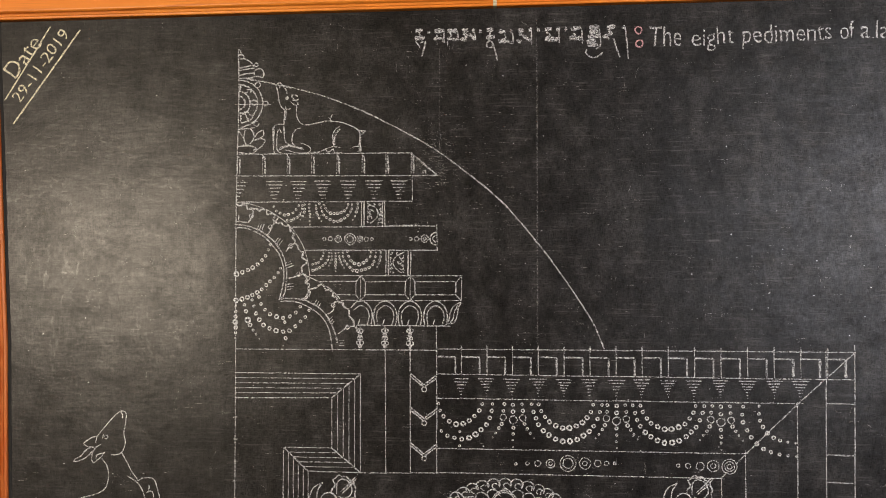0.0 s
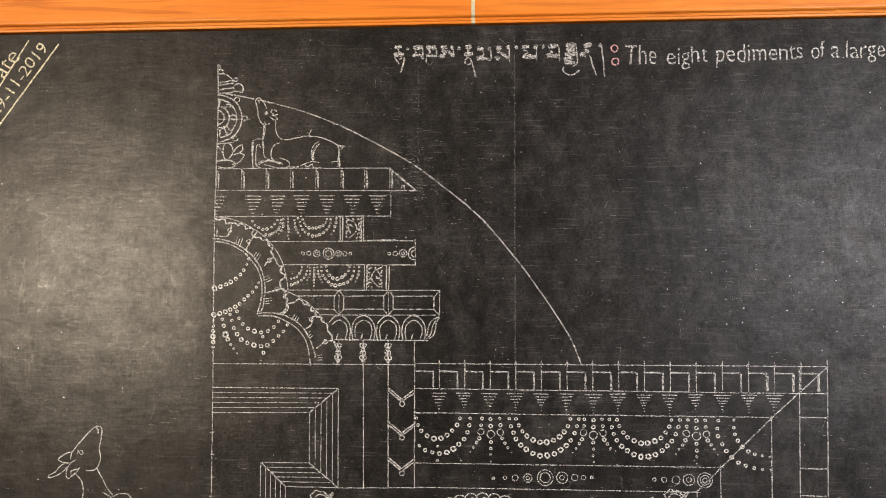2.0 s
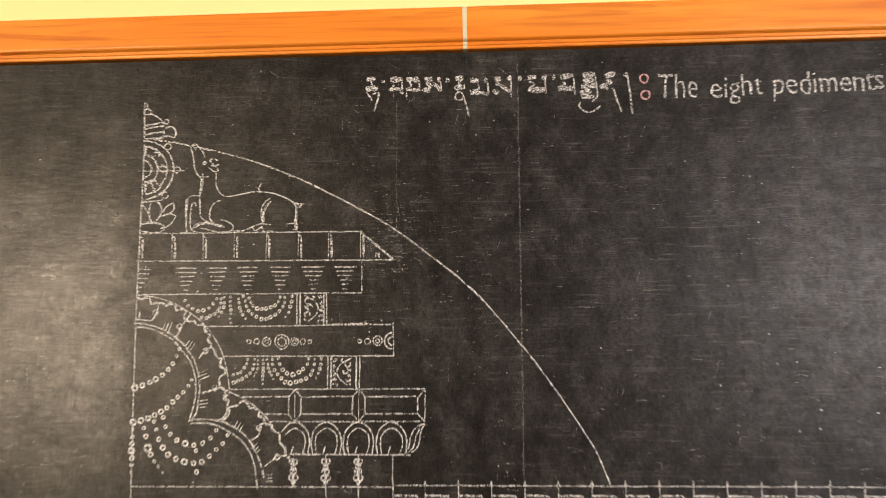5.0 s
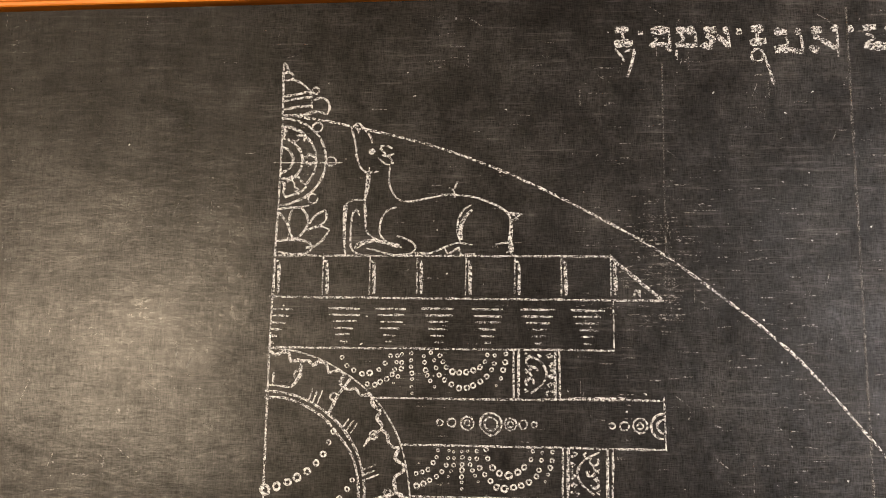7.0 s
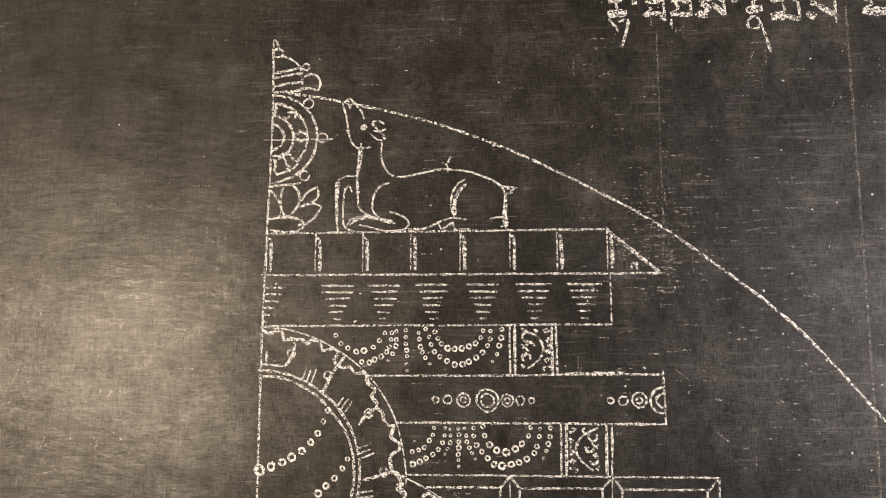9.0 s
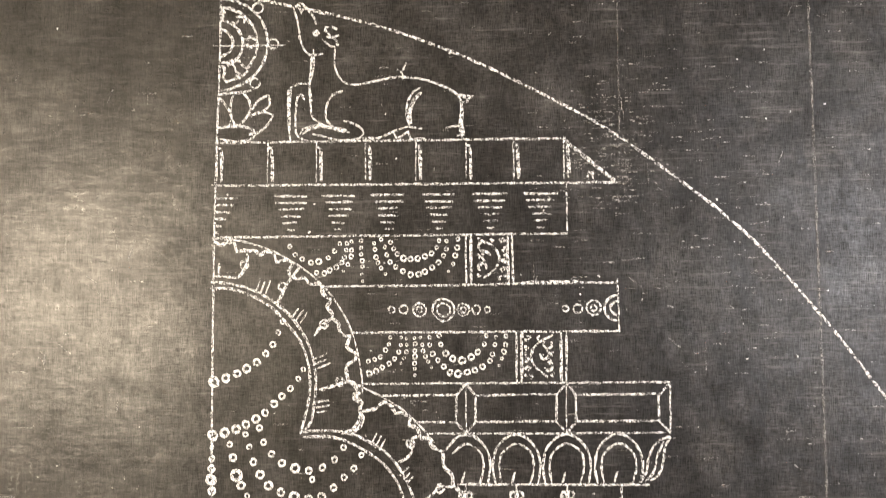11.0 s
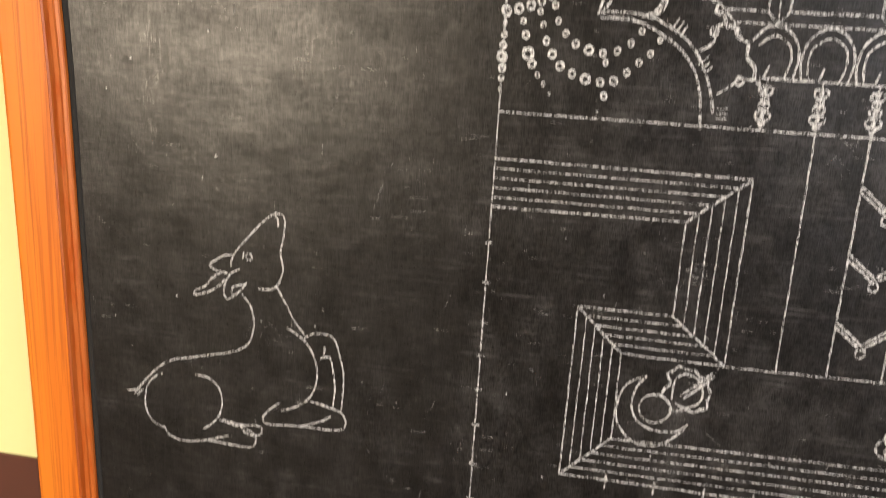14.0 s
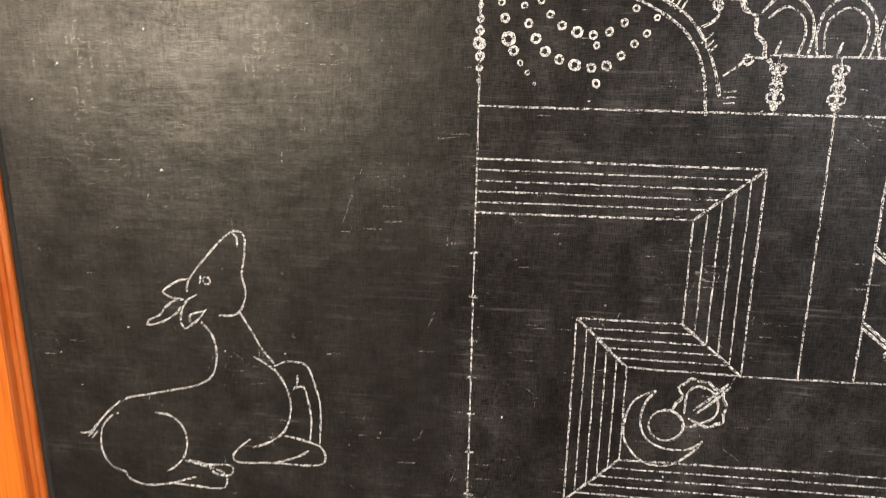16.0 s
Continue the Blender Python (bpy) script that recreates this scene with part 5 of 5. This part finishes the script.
def smudge(pts, width, strength):
    """A soft half-wiped chalk smear that thins out towards its edges."""
    bm = bmesh.new()
    density = bm.verts.layers.float.new("density")
    path = smooth_path(pts, 0.1)
    rows = []
    lift = hand.uniform(0.00002, 0.00008)
    for i, q in enumerate(path):
        a, b = path[max(0, i - 1)], path[min(len(path) - 1, i + 1)]
        t = (b - a) / (np.linalg.norm(b - a) + 1e-9)
        n = np.array((-t[1], t[0]))
        f = math.sin(math.pi * (i + 0.02) / (len(path) - 0.96)) * strength * 2.6
        row = []
        for k, g in ((-1, 0), (-0.5, 0.7), (0, 1), (0.5, 0.7), (1, 0)):
            v = bm.verts.new(at(*(q + n * width * 0.5 * k), lift + 0.0001))
            v[density] = g * f
            row.append(v)
        rows.append(row)
    for u, v in zip(rows, rows[1:]):
        for k in range(4):
            bm.faces.new((u[k], v[k], v[k + 1], u[k + 1]))
    return part("chalk_smear", bm, SMEAR, chalkboard)


def smudge_material():
    mat, nt, bsdf = nodes_of("wiped_chalk_dust")
    att = nt.nodes.new("ShaderNodeAttribute")
    att.attribute_name = "density"
    across = add_noise(nt, 1.0, 4, 0.65, (30, 30, 420))
    upright = add_noise(nt, 1.0, 4, 0.65, (420, 30, 30), 6.0)
    lump = add_noise(nt, 70, 4, 0.6, (1, 1, 1), 3.0)
    f = calc(nt, "MULTIPLY", ramp(nt, across, ((0.35, 0.2), (0.65, 1.0))), ramp(nt, upright, ((0.35, 0.3), (0.65, 1.0))))
    f = calc(nt, "MULTIPLY", f, ramp(nt, lump, ((0.38, 0.0), (0.65, 1.0))))
    nt.links.new(calc(nt, "MULTIPLY", f, att.outputs["Fac"], clamp=True), bsdf.inputs["Alpha"])
    bsdf.inputs["Base Color"].default_value = (0.58, 0.56, 0.55, 1)
    bsdf.inputs["Roughness"].default_value = 0.95
    bsdf.inputs["Specular IOR Level"].default_value = 0.1
    return mat


SMEAR = smudge_material()
smudge([(9.15, 1.0), (9.35, 1.4), (9.3, 1.9)], 0.5, 0.35)
smudge([(23.6, 12.6), (23.5, 11.0), (23.7, 8.8)], 1.0, 0.5)
smudge([(24.7, 12.3), (24.6, 10.4)], 0.7, 0.2)
smudge([(22.5, -2.6), (22.55, -4.0), (22.4, -5.4)], 0.5, 0.25)
smudge([(24.8, -3.7), (25.2, -4.1)], 0.5, 0.35)
smudge([(24.2, 2.2), (25.6, 4.0), (27.0, 5.6)], 1.8, 0.25)
smudge([(8.2, 7.3), (8.3, 5.4), (8.2, 3.9)], 0.5, 0.3)
smudge([(20.2, 3.9), (20.25, 3.0)], 0.35, 0.3)
smudge([(0.5, -5.0), (0.6, -5.9)], 0.5, 0.22)
smudge([(0.25, -6.4), (0.45, -7.6)], 0.6, 0.35)
smudge([(3.2, -4.8), (5.2, -5.0), (7.4, -4.6)], 1.6, 0.15)
smudge([(5.6, -0.6), (6.6, -1.6), (6.4, -3.4)], 1.2, 0.25)
smudge([(3.0, -0.5), (4.6, -0.45), (6.4, -0.5)], 0.6, 0.2)
smudge([(9.6, 9.4), (11.4, 9.0), (13.0, 9.6)], 1.6, 0.12)
smudge([(13.4, 9.8), (14.6, 8.6)], 1.0, 0.16)
smudge([(9.5, 5.0), (10.4, 3.6), (11.0, 2.0)], 1.6, 0.15)
smudge([(-2.4, 11.4), (-2.2, 10.6)], 0.5, 0.14)
for k in range(90):
    c, r = hand.uniform(-9, 27), hand.uniform(-10, 13)
    a = hand.choice((0.0, 0.1, -0.1, 1.5, 1.6, 0.8))
    n = hand.uniform(0.3, 1.5)
    smudge([(c, r), (c + n * math.cos(a), r + n * math.sin(a))], hand.uniform(0.15, 0.6), hand.uniform(0.06, 0.2) * (0.5 if c < -0.5 else 1.0))
# dust shed round the ornament, in soft blots
for k in range(110):
    c, r = hand.uniform(0.4, 11.5), hand.uniform(-7.5, 8.0)
    if k % 3 == 0:
        c, r = hand.uniform(9, 26), hand.uniform(-8, 11)
    a, n = hand.uniform(0, math.pi), hand.uniform(0.2, 0.7)
    smudge([(c, r), (c + n * math.cos(a), r + n * math.sin(a))], hand.uniform(0.25, 0.9), hand.uniform(0.10, 0.34))
# chalk wiped off and drawn over round the deer and the wheel
for pts, w, f in (([(3.82, 9.05), (4.0, 8.4), (4.02, 7.9)], 0.32, 0.55), ([(5.04, 9.0), (5.06, 7.9)], 0.3, 0.5), ([(1.80, 9.05), (1.86, 8.0)], 0.34, 0.4),
                  ([(1.94, 9.8), (1.98, 8.0)], 0.26, 0.5), ([(1.0, 10.6), (1.03, 8.9)], 0.22, 0.3), ([(1.98, 10.15), (2.46, 9.72)], 0.3, 0.35),
                  ([(2.0, 7.98), (3.2, 7.95), (5.2, 7.98)], 0.22, 0.3)):
    smudge(pts, w, f)
# single blots and drag marks of chalk dust
for pts, w, f in (([(2.6, 0.1), (2.8, -0.3), (2.96, -0.64)], 0.6, 0.4), ([(6.1, 0.0), (6.3, -0.5), (6.5, -1.05)], 0.5, 0.45), ([(4.3, -1.8), (4.7, -2.1)], 0.35, 0.4),
                  ([(0.5, -4.1), (0.7, -4.4), (0.84, -4.8)], 0.35, 0.45), ([(0.3, -5.8), (0.5, -6.4), (0.5, -7.0)], 0.35, 0.45), ([(5.9, -3.95), (6.5, -4.25)], 0.3, 0.4),
                  ([(5.0, -8.3), (5.4, -8.7)], 0.5, 0.4), ([(1.8, -3.6), (2.3, -3.75)], 0.3, 0.4), ([(7.05, -2.85), (7.4, -3.45)], 0.35, 0.4),
                  ([(5.2, -1.7), (5.4, -2.25)], 0.3, 0.4), ([(10.82, 6.7), (10.82, 5.2)], 0.25, 0.4), ([(8.26, 1.0), (8.3, -0.1)], 0.35, 0.45),
                  ([(3.0, 2.45), (3.4, 1.45)], 0.7, 0.3), ([(9.0, 2.4), (9.45, 1.35)], 0.7, 0.3), ([(11.8, 7.1), (12.2, 4.7)], 0.9, 0.25)):
    smudge(pts, w, f)
# dashes of chalk caught on the ridges of the weave where lines were wiped away
bm = bmesh.new()
for k in range(900):
    if k < 230:
        c, r = hand.gauss(7.9, 0.55), hand.gauss(7.7, 0.8)
    elif k < 330:
        c, r = hand.uniform(6.8, 11.0), hand.uniform(5.4, 9.4)
    else:
        c, r = hand.uniform(-0.4, 22), hand.uniform(-8.5, 11)
    n = hand.uniform(0.05, 0.32)
    stroke(bm, [(c, r), (c + n, r + hand.uniform(-0.01, 0.01))], hand.uniform(0.012, 0.028), 0.1)
for k in range(40):
    c, r = 8.24 + hand.gauss(0, 0.04), hand.uniform(6.8, 8.9)
    stroke(bm, [(c, r), (c + hand.uniform(-0.02, 0.02), r - hand.uniform(0.04, 0.14))], hand.uniform(0.015, 0.035), 0.1)
ring(bm, 8.2, 6.62, 0.19, 0.05, 0.28)
tagged(part("chalk_dashes", bm, CHALK_FAINT), "faint broken dashes of wiped chalk on the blackboard", "chalk trace", kind="stuff")
